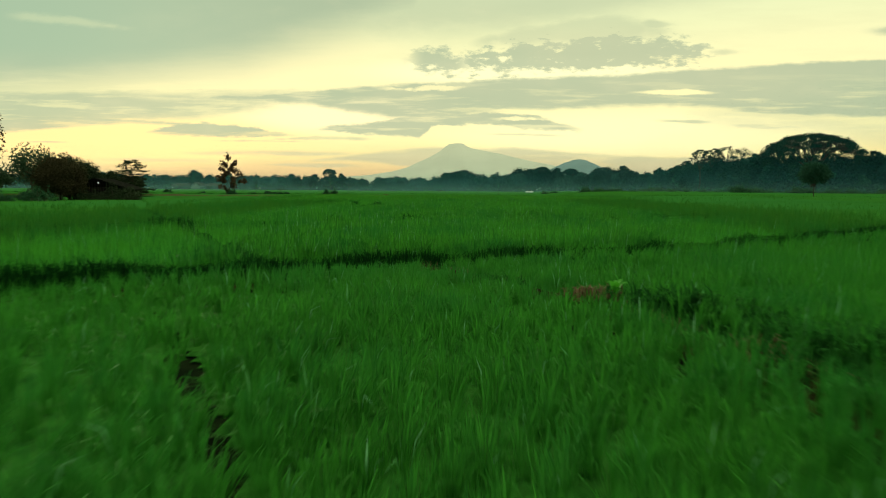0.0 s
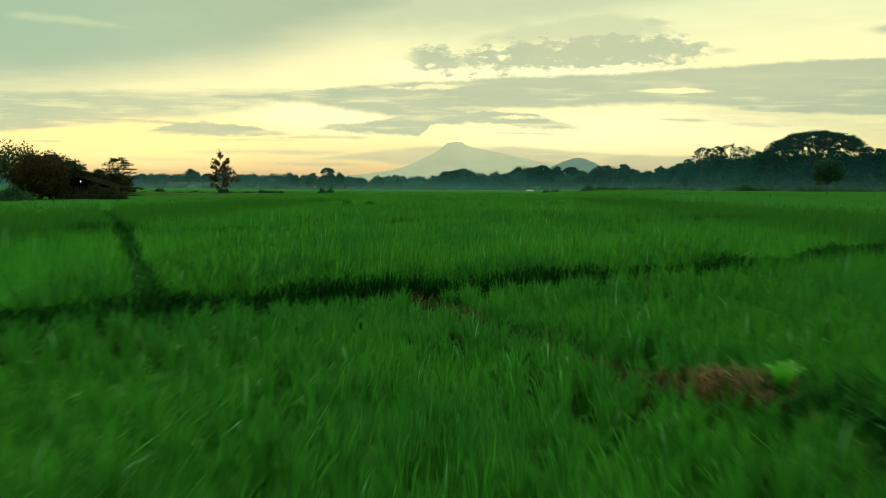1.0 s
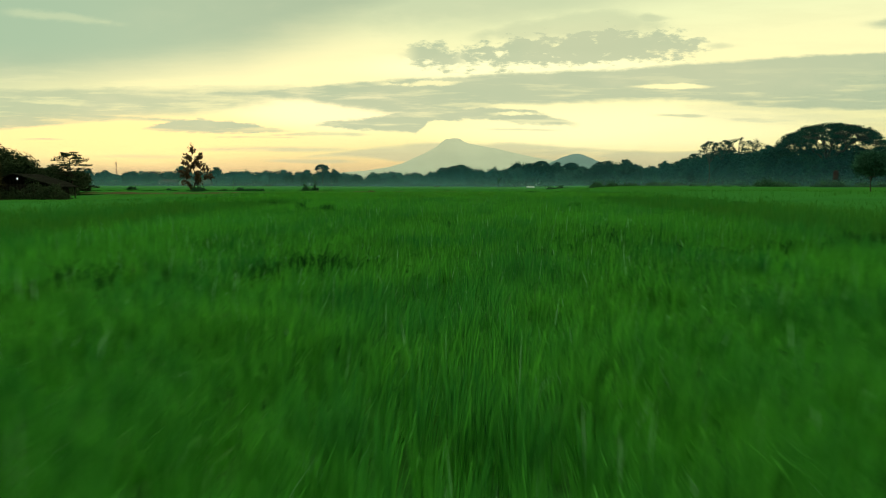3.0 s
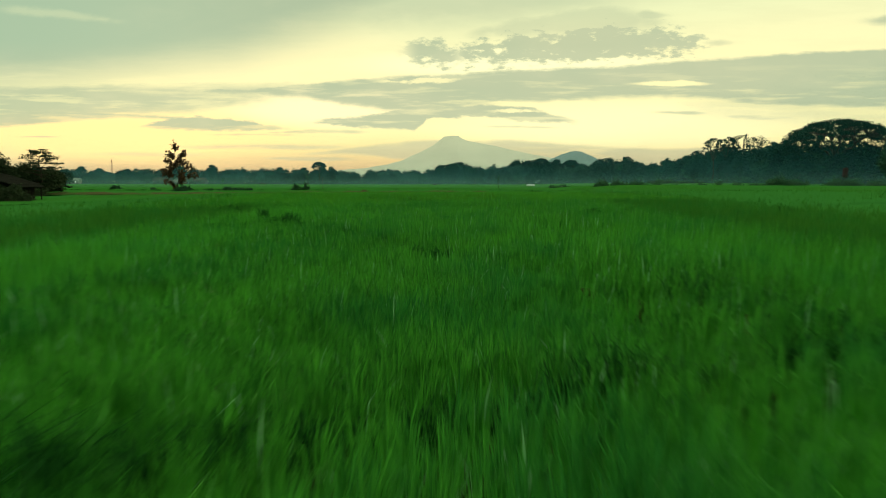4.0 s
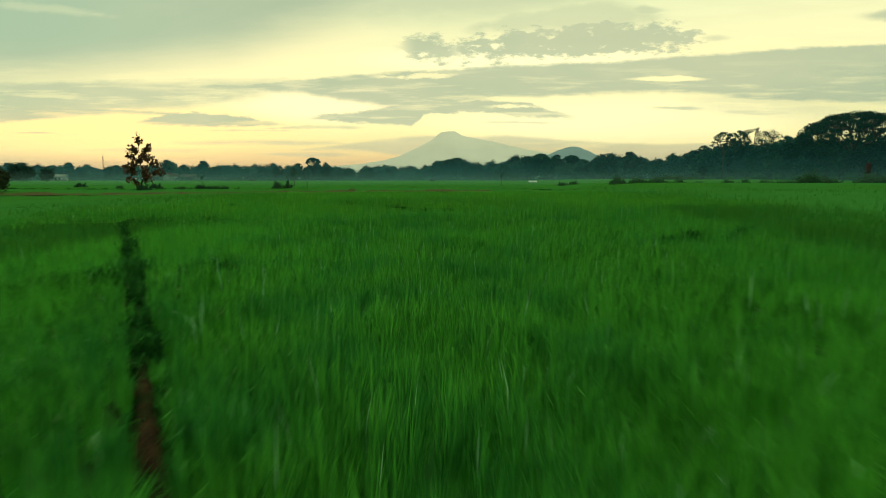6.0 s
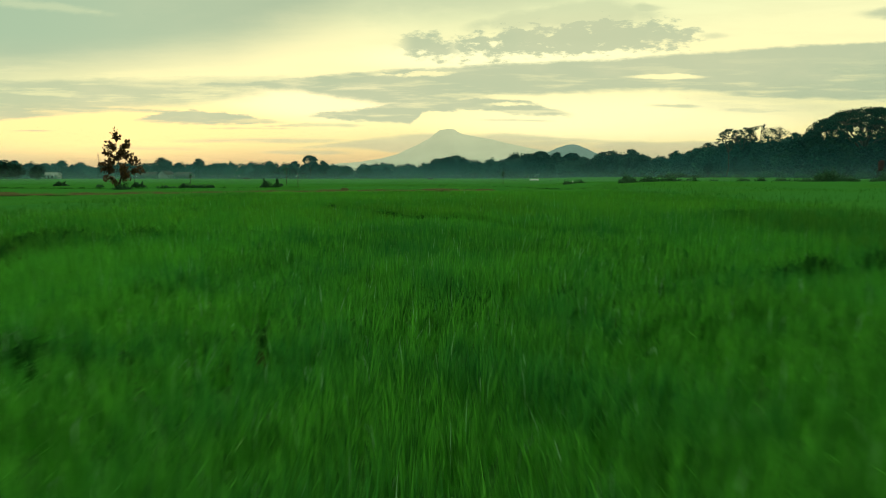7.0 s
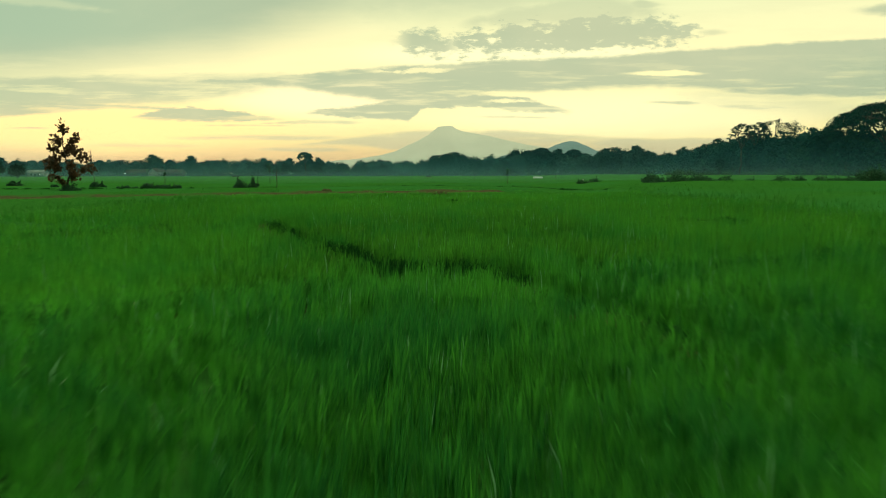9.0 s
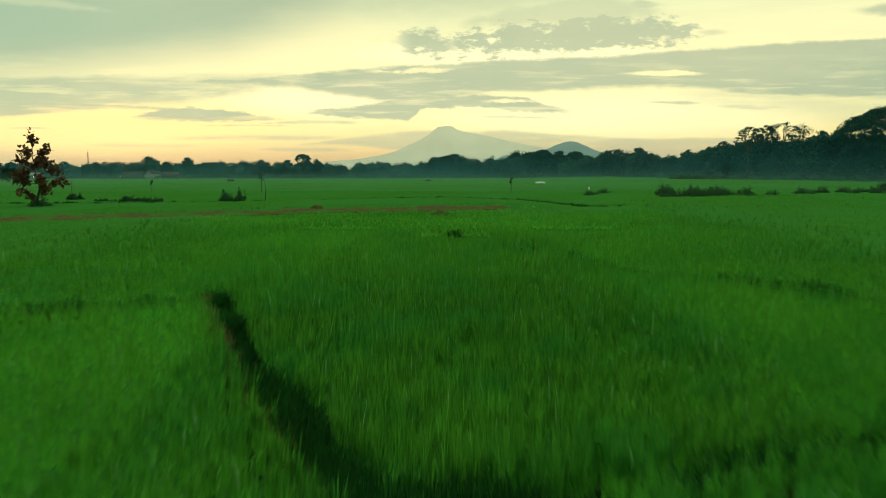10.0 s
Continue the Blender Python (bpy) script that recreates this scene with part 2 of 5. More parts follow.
# the western sky is still dim
west = w.math("MULTIPLY", w.step(dy, 0.1, -0.7), w.step(dz, 0.95, 0.35))
sky = w.mix(w.math("MULTIPLY", west, 0.88), sky, (0.10, 0.14, 0.13))
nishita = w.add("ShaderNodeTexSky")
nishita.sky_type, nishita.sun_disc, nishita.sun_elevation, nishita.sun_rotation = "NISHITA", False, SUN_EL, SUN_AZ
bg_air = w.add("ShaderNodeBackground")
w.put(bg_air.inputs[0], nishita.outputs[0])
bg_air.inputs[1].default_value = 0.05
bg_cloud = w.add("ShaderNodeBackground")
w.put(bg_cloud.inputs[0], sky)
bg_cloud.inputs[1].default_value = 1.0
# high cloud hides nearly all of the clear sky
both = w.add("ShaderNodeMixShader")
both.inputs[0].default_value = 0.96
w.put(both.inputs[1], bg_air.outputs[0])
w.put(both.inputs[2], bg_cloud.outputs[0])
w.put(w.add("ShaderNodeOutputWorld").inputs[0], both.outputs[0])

sun = new("sun", bpy.data.lights.new("sun", "SUN"))
sun.data.energy, sun.data.angle, sun.data.color = 1.05, radians(14), (1.0, 0.86, 0.55)
sun_from = Vector((math.sin(SUN_AZ) * math.cos(SUN_EL), math.cos(SUN_AZ) * math.cos(SUN_EL), math.sin(SUN_EL)))
sun.matrix_world = look(sun_from * 50, (0, 0, 0))

# ---------------------------------------------------------------- materials


def material(name):
    m = bpy.data.materials.new(name)
    m.use_nodes = True
    return m, Nodes(m.node_tree)


def finish(n, shader):
    n.put(n.add("ShaderNodeOutputMaterial").inputs[0], shader)


def leaf_material(name, dark, light, passing=0.35, rough=0.5, gloss=0.25, patch=0.12, pale=None, cool=None, share=0.96, sheath_lift=None, clump=0.0, apart=0.0):
    """Leaves: colour varies from leaf to leaf and in patches; some light comes through; a few are painted pale as
    glints.
    """
    m, n = material(name)
    where = n.add("ShaderNodeTexCoord").outputs["Object"]
    each = n.add("ShaderNodeNewGeometry").outputs["Random Per Island"]
    spots = n.step(n.noise(where, patch, 3), 0.3, 0.7)
    fac = n.math("ADD", n.math("MULTIPLY", n.math("POWER", each, 1.4), 0.8), n.math("MULTIPLY", spots, 0.35), clamp=True)
    if clump:
        # whole plants differ a little from their neighbours
        fac = n.math("ADD", fac, n.math("MULTIPLY", n.math("SUBTRACT", n.noise(where, 4.2, 2, 0.5), 0.5), clump), clamp=True)
    col = n.mix(fac, dark, light)
    if cool:
        col = n.mix(n.math("MULTIPLY", n.step(n.noise(where, patch * 7, 3), 0.42, 0.66), 0.6), col, cool)
    # glints of the sky, painted as pale leaves picked at random
    if pale:
        col = n.mix(n.step(each, share, share + 0.01), col, pale)
    if sheath_lift:
        # stems and sheaths paler than blades, brightened further to offset shade in the crop
        sep = n.add("ShaderNodeSeparateXYZ")
        n.put(sep.inputs[0], where)
        col = n.mix(n.math("MULTIPLY", n.step(sep.outputs[2], 0.46, 0.12), 0.85), col, sheath_lift)
    if apart:
        # one tree is darker or paler than the next
        own = n.add("ShaderNodeObjectInfo").outputs["Random"]
        col = n.mix(n.math("MULTIPLY", n.step(own, 0.55, 1.0), apart), col, tuple(min(1.0, 1.9 * c) for c in light))
        col = n.mix(n.math("MULTIPLY", n.step(own, 0.45, 0.0), apart), col, tuple(0.45 * c for c in dark))
    p = n.add("ShaderNodeBsdfPrincipled")
    n.put(p.inputs["Base Color"], col)
    p.inputs["Roughness"].default_value = rough
    p.inputs["Specular IOR Level"].default_value = gloss
    t = n.add("ShaderNodeBsdfTranslucent")
    n.put(t.inputs[0], col)
    s = n.add("ShaderNodeMixShader")
    s.inputs[0].default_value = passing
    n.put(s.inputs[1], p.outputs[0])
    n.put(s.inputs[2], t.outputs[0])
    finish(n, s.outputs[0])
    return m


def rough_material(name, a, b, scale, rough=0.85, bump=0.3, spec=0.2, c=None, c_scale=0.6, c_from=0.55):
    """Soil, bark, thatch, plaster: two tones of grain, larger stains and a fine relief."""
    m, n = material(name)
    where = n.add("ShaderNodeTexCoord").outputs["Object"]
    grain = n.noise(where, scale, 6, 0.65)
    col = n.mix(n.step(grain, 0.35, 0.65), a, b)
    if c:
        col = n.mix(n.step(n.noise(where, c_scale, 4), c_from, c_from + 0.12), col, c)
    p = n.add("ShaderNodeBsdfPrincipled")
    n.put(p.inputs["Base Color"], col)
    p.inputs["Roughness"].default_value = rough
    p.inputs["Specular IOR Level"].default_value = spec
    bp = n.add("ShaderNodeBump")
    bp.inputs["Strength"].default_value = bump
    n.put(bp.inputs["Height"], grain)
    n.put(p.inputs["Normal"], bp.outputs[0])
    finish(n, p.outputs[0])
    return m


# stands of rice: the one before the front bund is bluest, those far off are lighter and yellower
RICE_COOL = leaf_material("rice_leaf", (0.010, 0.078, 0.012), (0.056, 0.305, 0.032), 0.46, 0.6, 0.04, 0.09,
                          pale=(0.17, 0.42, 0.24), share=0.982, cool=(0.015, 0.135, 0.030), sheath_lift=(0.046, 0.245, 0.027), clump=0.9)
RICE_MID = leaf_material("green_rice_leaf", (0.009, 0.078, 0.011), (0.072, 0.355, 0.033), 0.44, 0.6, 0.04, 0.09,
                         pale=(0.18, 0.42, 0.22), share=0.985, cool=(0.014, 0.145, 0.032), sheath_lift=(0.100, 0.480, 0.047), clump=0.9)
RICE_WARM = leaf_material("yellow_rice_leaf", (0.015, 0.090, 0.010), (0.084, 0.342, 0.031), 0.38, 0.6, 0.02, 0.09,
                          pale=(0.20, 0.44, 0.22), share=0.988, cool=(0.022, 0.200, 0.030), sheath_lift=(0.160, 0.640, 0.060), clump=0.7)
# far copy of the rice, coloured darker to offset its brightly lit tips
RICE_DIMMED = leaf_material("dimmed_rice_leaf", (0.021, 0.110, 0.014), (0.045, 0.188, 0.022), 0.36, 0.6, 0.02, 0.09,
                          cool=(0.020, 0.165, 0.030))
RICE_YOUNG = leaf_material("young_rice_leaf", (0.026, 0.145, 0.018), (0.094, 0.390, 0.040), 0.38, 0.6, 0.02, 0.09)
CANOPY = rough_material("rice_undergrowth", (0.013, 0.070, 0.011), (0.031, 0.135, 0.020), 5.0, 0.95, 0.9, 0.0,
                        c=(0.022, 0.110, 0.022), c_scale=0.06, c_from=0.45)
WEED = leaf_material("weed_leaf", (0.008, 0.050, 0.011), (0.022, 0.115, 0.021), 0.35, 0.8, 0.0, 0.5)
# weed colour darkened to stand in for shade in the paddy gaps
SHADE_WEED = leaf_material("shade_dark_weed_leaf", (0.004, 0.026, 0.006), (0.010, 0.062, 0.012), 0.25, 0.8, 0.0, 0.5)
DRY = leaf_material("dry_straw", (0.058, 0.043, 0.021), (0.145, 0.105, 0.052), 0.25, 0.7, 0.15, 0.8)
BRIGHT = leaf_material("young_leaf", (0.04, 0.26, 0.015), (0.08, 0.40, 0.03), 0.45, 0.45, 0.3, 0.5)
SOIL = rough_material("bund_soil", (0.012, 0.009, 0.006), (0.034, 0.024, 0.013), 9.0, 0.95, 0.6, 0.0,
                      c=(0.008, 0.016, 0.005), c_scale=1.6, c_from=0.48)
MUD = rough_material("field_mud", (0.005, 0.010, 0.005), (0.010, 0.018, 0.007), 3.0, 0.95, 0.4, 0.0,
                     c=(0.010, 0.030, 0.008), c_scale=0.05, c_from=0.40)
STUBBLE = rough_material("stubble_soil", (0.036, 0.046, 0.020), (0.068, 0.064, 0.031), 2.5, 0.95, 0.6, 0.0,
                         c=(0.030, 0.095, 0.020), c_scale=0.35, c_from=0.47)
BARK = rough_material("bark", (0.020, 0.016, 0.012), (0.055, 0.042, 0.030), 6.0, 0.9, 0.6)
TEAK_LEAF = leaf_material("teak_leaf", (0.030, 0.022, 0.011), (0.095, 0.050, 0.021), 0.35, 0.6, 0.25, 0.4)
DARK_LEAF = leaf_material("dark_leaf", (0.016, 0.032, 0.018), (0.042, 0.062, 0.030), 0.10, 0.8, 0.02, 0.5)
MANGO_LEAF = leaf_material("mango_shoot", (0.024, 0.025, 0.014), (0.058, 0.050, 0.026), 0.14, 0.8, 0.02, 0.5)
FIELD_LEAF = leaf_material("field_tree_leaf", (0.016, 0.060, 0.042), (0.034, 0.100, 0.064), 0.2, 0.8, 0.02, 0.3)
# blue raised to put the haze tint into the wood's leaf colour
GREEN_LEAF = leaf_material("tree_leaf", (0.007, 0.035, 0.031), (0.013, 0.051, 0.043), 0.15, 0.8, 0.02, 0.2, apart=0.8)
WOOD_LEAF = leaf_material("wood_leaf", (0.012, 0.044, 0.030), (0.027, 0.074, 0.046), 0.2, 0.8, 0.0, 0.2, apart=0.6)
# leaf colour paled and greyed for the sun-glare haze over these trees
HAZY_LEAF = leaf_material("haze_dulled_leaf", (0.026, 0.058, 0.038), (0.070, 0.118, 0.066), 0.4, 0.8, 0.0, 0.3)
RAIN_LEAF = leaf_material("rain_tree_leaf", (0.006, 0.028, 0.022), (0.016, 0.050, 0.034), 0.12, 0.8, 0.02, 0.2)
# blue of the distant haze is part of this leaf colour
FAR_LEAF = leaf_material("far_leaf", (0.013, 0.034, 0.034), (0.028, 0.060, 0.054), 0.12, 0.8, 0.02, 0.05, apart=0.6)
SHRUB_LEAF = leaf_material("shrub_leaf", (0.017, 0.064, 0.036), (0.042, 0.118, 0.056), 0.35, 0.7, 0.02, 0.5)
THATCH = rough_material("old_thatch", (0.010, 0.012, 0.011), (0.020, 0.021, 0.018), 12.0, 0.95, 0.8, 0.0)
PLANK = rough_material("dark_plank", (0.010, 0.010, 0.009), (0.020, 0.018, 0.016), 5.0, 0.9, 0.4, 0.0)
BAMBOO = rough_material("bamboo", (0.06, 0.055, 0.03), (0.13, 0.11, 0.06), 6.0, 0.6, 0.2)
TILE = rough_material("clay_tile", (0.034, 0.024, 0.022), (0.060, 0.036, 0.030), 4.0, 0.8, 0.4)
PLASTER = rough_material("plaster", (0.20, 0.22, 0.21), (0.32, 0.34, 0.32), 1.5, 0.8, 0.1)
SHEET = rough_material("pale_roof_sheet", (0.30, 0.38, 0.40), (0.42, 0.50, 0.52), 2.0, 0.5, 0.1)
CLOTH = rough_material("white_cloth", (0.62, 0.66, 0.62), (0.80, 0.82, 0.78), 4.0, 0.9, 0.1)
RUST = rough_material("dull_red_paint", (0.026, 0.020, 0.021), (0.036, 0.025, 0.026), 2.0, 0.9, 0.2, 0.0)
STEEL = rough_material("painted_steel", (0.22, 0.07, 0.05), (0.36, 0.12, 0.08), 1.0, 0.6, 0.1)


def glow_material(name, color, strength):
    m, n = material(name)
    e = n.add("ShaderNodeEmission")
    n.put(e.inputs[0], color)
    e.inputs[1].default_value = strength
    finish(n, e.outputs[0])
    return m


LAMP = glow_material("lit_bulb", (1.0, 0.97, 0.9), 4)


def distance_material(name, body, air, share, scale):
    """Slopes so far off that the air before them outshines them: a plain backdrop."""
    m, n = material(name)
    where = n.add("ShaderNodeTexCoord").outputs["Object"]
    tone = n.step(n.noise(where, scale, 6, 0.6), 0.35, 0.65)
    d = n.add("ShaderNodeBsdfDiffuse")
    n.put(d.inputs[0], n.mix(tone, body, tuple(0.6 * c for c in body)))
    # haze is a glow mixed into the slope's own material
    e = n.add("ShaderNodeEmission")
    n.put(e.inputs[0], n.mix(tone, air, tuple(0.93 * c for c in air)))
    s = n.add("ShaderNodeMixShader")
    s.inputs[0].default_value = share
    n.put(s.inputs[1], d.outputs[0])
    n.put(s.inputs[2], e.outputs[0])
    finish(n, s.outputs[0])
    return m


MOUNTAIN = distance_material("mountain_haze_glow", (0.2, 0.24, 0.2), (0.55, 0.61, 0.36), 0.98, 0.004)
HILL = distance_material("hill_haze_glow", (0.08, 0.13, 0.09), (0.19, 0.30, 0.22), 0.92, 0.01)


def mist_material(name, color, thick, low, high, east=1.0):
    """Thin haze put into sheet alpha; scatters the sky's light, thickest near the ground."""
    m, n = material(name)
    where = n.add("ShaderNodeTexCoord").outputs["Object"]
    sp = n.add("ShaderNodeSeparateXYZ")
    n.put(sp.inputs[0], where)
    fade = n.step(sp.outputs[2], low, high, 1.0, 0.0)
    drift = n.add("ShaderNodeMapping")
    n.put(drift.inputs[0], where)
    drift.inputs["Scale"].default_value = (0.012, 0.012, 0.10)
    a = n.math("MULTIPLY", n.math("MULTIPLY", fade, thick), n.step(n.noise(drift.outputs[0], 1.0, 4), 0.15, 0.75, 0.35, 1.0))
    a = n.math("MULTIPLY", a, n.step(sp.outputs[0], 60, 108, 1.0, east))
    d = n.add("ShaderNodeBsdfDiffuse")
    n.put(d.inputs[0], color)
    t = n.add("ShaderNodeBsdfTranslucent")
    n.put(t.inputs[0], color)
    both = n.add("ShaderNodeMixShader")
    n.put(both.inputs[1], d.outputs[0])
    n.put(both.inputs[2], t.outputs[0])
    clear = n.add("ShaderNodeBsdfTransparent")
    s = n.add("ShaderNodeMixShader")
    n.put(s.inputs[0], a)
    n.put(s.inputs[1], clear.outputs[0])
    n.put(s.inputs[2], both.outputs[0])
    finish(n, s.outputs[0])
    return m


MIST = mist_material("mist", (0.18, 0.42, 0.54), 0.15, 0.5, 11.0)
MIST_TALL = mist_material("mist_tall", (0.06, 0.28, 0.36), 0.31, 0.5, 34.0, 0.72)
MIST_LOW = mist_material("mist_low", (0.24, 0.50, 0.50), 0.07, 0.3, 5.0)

# ---------------------------------------------------------------- mesh tools


def mesh_of(name, verts, tris, quads, mats, tri_mat=None, quad_mat=None, smooth=False):
    """A mesh from arrays of corners, triangles and quads."""
    me = bpy.data.meshes.new(name)
    verts = np.asarray(verts, np.float32).reshape(-1, 3)
    tris = np.asarray(tris, np.int32).reshape(-1, 3)
    quads = np.asarray(quads, np.int32).reshape(-1, 4)
    me.vertices.add(len(verts))
    me.vertices.foreach_set("co", verts.ravel())
    me.loops.add(tris.size + quads.size)
    me.loops.foreach_set("vertex_index", np.concatenate([tris.ravel(), quads.ravel()]))
    me.polygons.add(len(tris) + len(quads))
    starts = np.concatenate([np.arange(len(tris)) * 3, tris.size + np.arange(len(quads)) * 4])
    me.polygons.foreach_set("loop_start", starts.astype(np.int32))
    for m in mats:
        me.materials.append(m)
    if tri_mat is not None or quad_mat is not None:
        a = np.zeros(len(tris)) if tri_mat is None else np.asarray(tri_mat)
        b = np.zeros(len(quads)) if quad_mat is None else np.asarray(quad_mat)
        me.polygons.foreach_set("material_index", np.concatenate([a, b]).astype(np.int32))
    if smooth:
        me.polygons.foreach_set("use_smooth", np.ones(len(me.polygons), bool))
    me.update(calc_edges=True)
    return me


class Heap:
    """Gathers corners and faces of one mesh."""

    def __init__(self):
        self.v, self.t, self.q, self.n = [], [], [], 0

    def add(self, verts, tris=(), quads=()):
        verts = np.asarray(verts, float).reshape(-1, 3)
        self.v.append(verts)
        if len(tris):
            self.t.append(np.asarray(tris, int).reshape(-1, 3) + self.n)
        if len(quads):
            self.q.append(np.asarray(quads, int).reshape(-1, 4) + self.n)
        self.n += len(verts)

    def mesh(self, name, mat, smooth=False):
        t = np.concatenate(self.t) if self.t else np.zeros((0, 3))
        q = np.concatenate(self.q) if self.q else np.zeros((0, 4))
        return mesh_of(name, np.concatenate(self.v), t, q, [mat], smooth=smooth)

    def tube(self, points, radii, sides=6):
        points, radii = np.asarray(points, float), np.asarray(radii, float)
        way = np.gradient(points, axis=0)
        way /= np.linalg.norm(way, axis=1)[:, None] + 1e-9
        ref = np.where(np.abs(way[:, 2:3]) > 0.9, [[1.0, 0, 0]], [[0, 0, 1.0]])
        a = np.cross(way, ref)
        a /= np.linalg.norm(a, axis=1)[:, None] + 1e-9
        b = np.cross(way, a)
        ang = np.arange(sides) * 2 * math.pi / sides
        ring = points[:, None] + radii[:, None, None] * (np.cos(ang)[None, :, None] * a[:, None] + np.sin(ang)[None, :, None] * b[:, None])
        k, quads = len(points), []
        for i in range(k - 1):
            for j in range(sides):
                quads.append((i * sides + j, i * sides + (j + 1) % sides, (i + 1) * sides + (j + 1) % sides, (i + 1) * sides + j))
        tris = [((k - 1) * sides, (k - 1) * sides + j, (k - 1) * sides + j + 1) for j in range(1, sides - 1)]
        self.add(ring, tris, quads)

    def box(self, x0, y0, z0, x1, y1, z1, turn=None):
        c = np.array([(x, y, z) for z in (z0, z1) for y in (y0, y1) for x in (x0, x1)], float)
        if turn is not None:
            c = np.array([turn @ Vector(p) for p in c])
        self.add(c, (), [(0, 2, 3, 1), (4, 5, 7, 6), (0, 1, 5, 4), (2, 6, 7, 3), (0, 4, 6, 2), (1, 3, 7, 5)])


def part(name, heap, mat, parent, label="", smooth=False):
    """Links a heap as one mesh under a thing or part."""
    ob = new(name, heap.mesh(name, mat, smooth))
    ob.parent = parent
    return tagged(ob, label) if label else ob


def thing(name, label, category, group="", kind=""):
    return tagged(new(name), label, category, group, kind)


def smooth01(x, a, b):
    t = np.clip((np.asarray(x, float) - a) / (b - a), 0, 1)
    return t * t * (3 - 2 * t)


def value_noise(x, y, size, seed):
    """Smooth noise from 0 to 1 on the plan, with lumps of that size."""
    r = np.random.RandomState(seed).rand(256, 256)
    fx, fy = np.asarray(x) / size, np.asarray(y) / size
    ix, iy = np.floor(fx).astype(int), np.floor(fy).astype(int)
    tx, ty = fx - ix, fy - iy
    tx, ty = tx * tx * (3 - 2 * tx), ty * ty * (3 - 2 * ty)
    g = lambda i, j: r[i % 256, j % 256]
    return (g(ix, iy) * (1 - tx) + g(ix + 1, iy) * tx) * (1 - ty) + (g(ix, iy + 1) * (1 - tx) + g(ix + 1, iy + 1) * tx) * ty


def ground_height(x, y):
    """The fields are flat; the land lifts a little towards the wood on the right and sinks by the hut."""
    low = 0.36 * smooth01(-x, 20, 38) * smooth01(y, 35, 60) * (1 - smooth01(y, 79, 88))
    return 1.15 * smooth01(y, 130, 215) * smooth01(x, 35, 95) - low + 0.6 * smooth01(x, 13, 24) * smooth01(y, 90, 106) * (1 - smooth01(y, 130, 150))


# ---------------------------------------------------------------- ground, mountain, hills


def sheet_axis(parts):
    out = [parts[0][0]]
    for a, b, step in parts:
        n = max(1, int(round((b - a) / step)))
        out += list(np.linspace(a, b, n + 1)[1:])
    return np.array(out)


def grid_quads(nx, ny):
    i, j = np.meshgrid(np.arange(nx - 1), np.arange(ny - 1), indexing="ij")
    a = (i * ny + j).ravel()
    return np.stack([a, a + ny, a + ny + 1, a + 1], 1)


gx = sheet_axis([(-4900, -600, 430), (-600, 600, 12), (600, 4900, 430)])
gy = sheet_axis([(-4900, -60, 440), (-60, 600, 11), (600, 4900, 430)])
X, Y = np.meshgrid(gx, gy, indexing="ij")
G = np.stack([X, Y, ground_height(X, Y)], -1)
ground = new("ground", mesh_of("ground", G, [], grid_quads(len(gx), len(gy)), [MUD], smooth=True))
tagged(ground, "dark wet field mud and green lowland reaching the horizon", "ground", kind="structure")


def range_mesh(name, x0, x1, y0, depth, mat, height, label, seed):
    """A far ridge: a height field over a strip of land, steep in front, furrowed by gullies."""
    xs, ys = np.linspace(x0, x1, 360), np.linspace(y0 - depth, y0 + depth, 27)
    X, Y = np.meshgrid(xs, ys, indexing="ij")
    across = np.clip(1 - np.abs(Y - y0) / depth, 0, 1)
    H = height(X) * across ** 1.3
    H = H * (1 + 0.05 * (value_noise(X, Y, 60, seed) - 0.5) * (across < 0.97))
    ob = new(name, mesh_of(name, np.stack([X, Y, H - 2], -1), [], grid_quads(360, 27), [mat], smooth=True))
    return tagged(ob, label, "mountain" if "mountain" in name else "hill", kind="structure")


def volcano(x):
    d = np.asarray(x) + 40.0
    h = np.interp(d, (-2400, -1500, -900, -640, -465, -353, -273, -190, -110, -62, -35, 19, 70, 100, 140, 272, 464, 724, 1200, 2400),
                  (0, 40, 88, 112, 138, 168, 204, 244, 286, 325, 347, 354, 349, 330, 316, 292, 248, 196, 112, 20))
    return h + 5 * (value_noise(d, d * 0, 70, 9) - 0.5)


def small_hill(x):
    x = np.asarray(x)
    d = x - 600.0
    peak = 62 * np.exp(-np.abs(d / 150) ** 1.5) + 100 * np.exp(-(d / 370) ** 2)
    shoulder = 96 * np.exp(-((x - 300) / 130.0) ** 2) + 50 * np.exp(-((x + 140) / 70.0) ** 2)
    return np.maximum(np.maximum(peak, shoulder), 22) + 4 * (value_noise(x, x * 0, 22, 8) - 0.5)


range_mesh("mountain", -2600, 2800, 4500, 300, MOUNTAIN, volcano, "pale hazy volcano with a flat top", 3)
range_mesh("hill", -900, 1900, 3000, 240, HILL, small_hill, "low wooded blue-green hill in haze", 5)

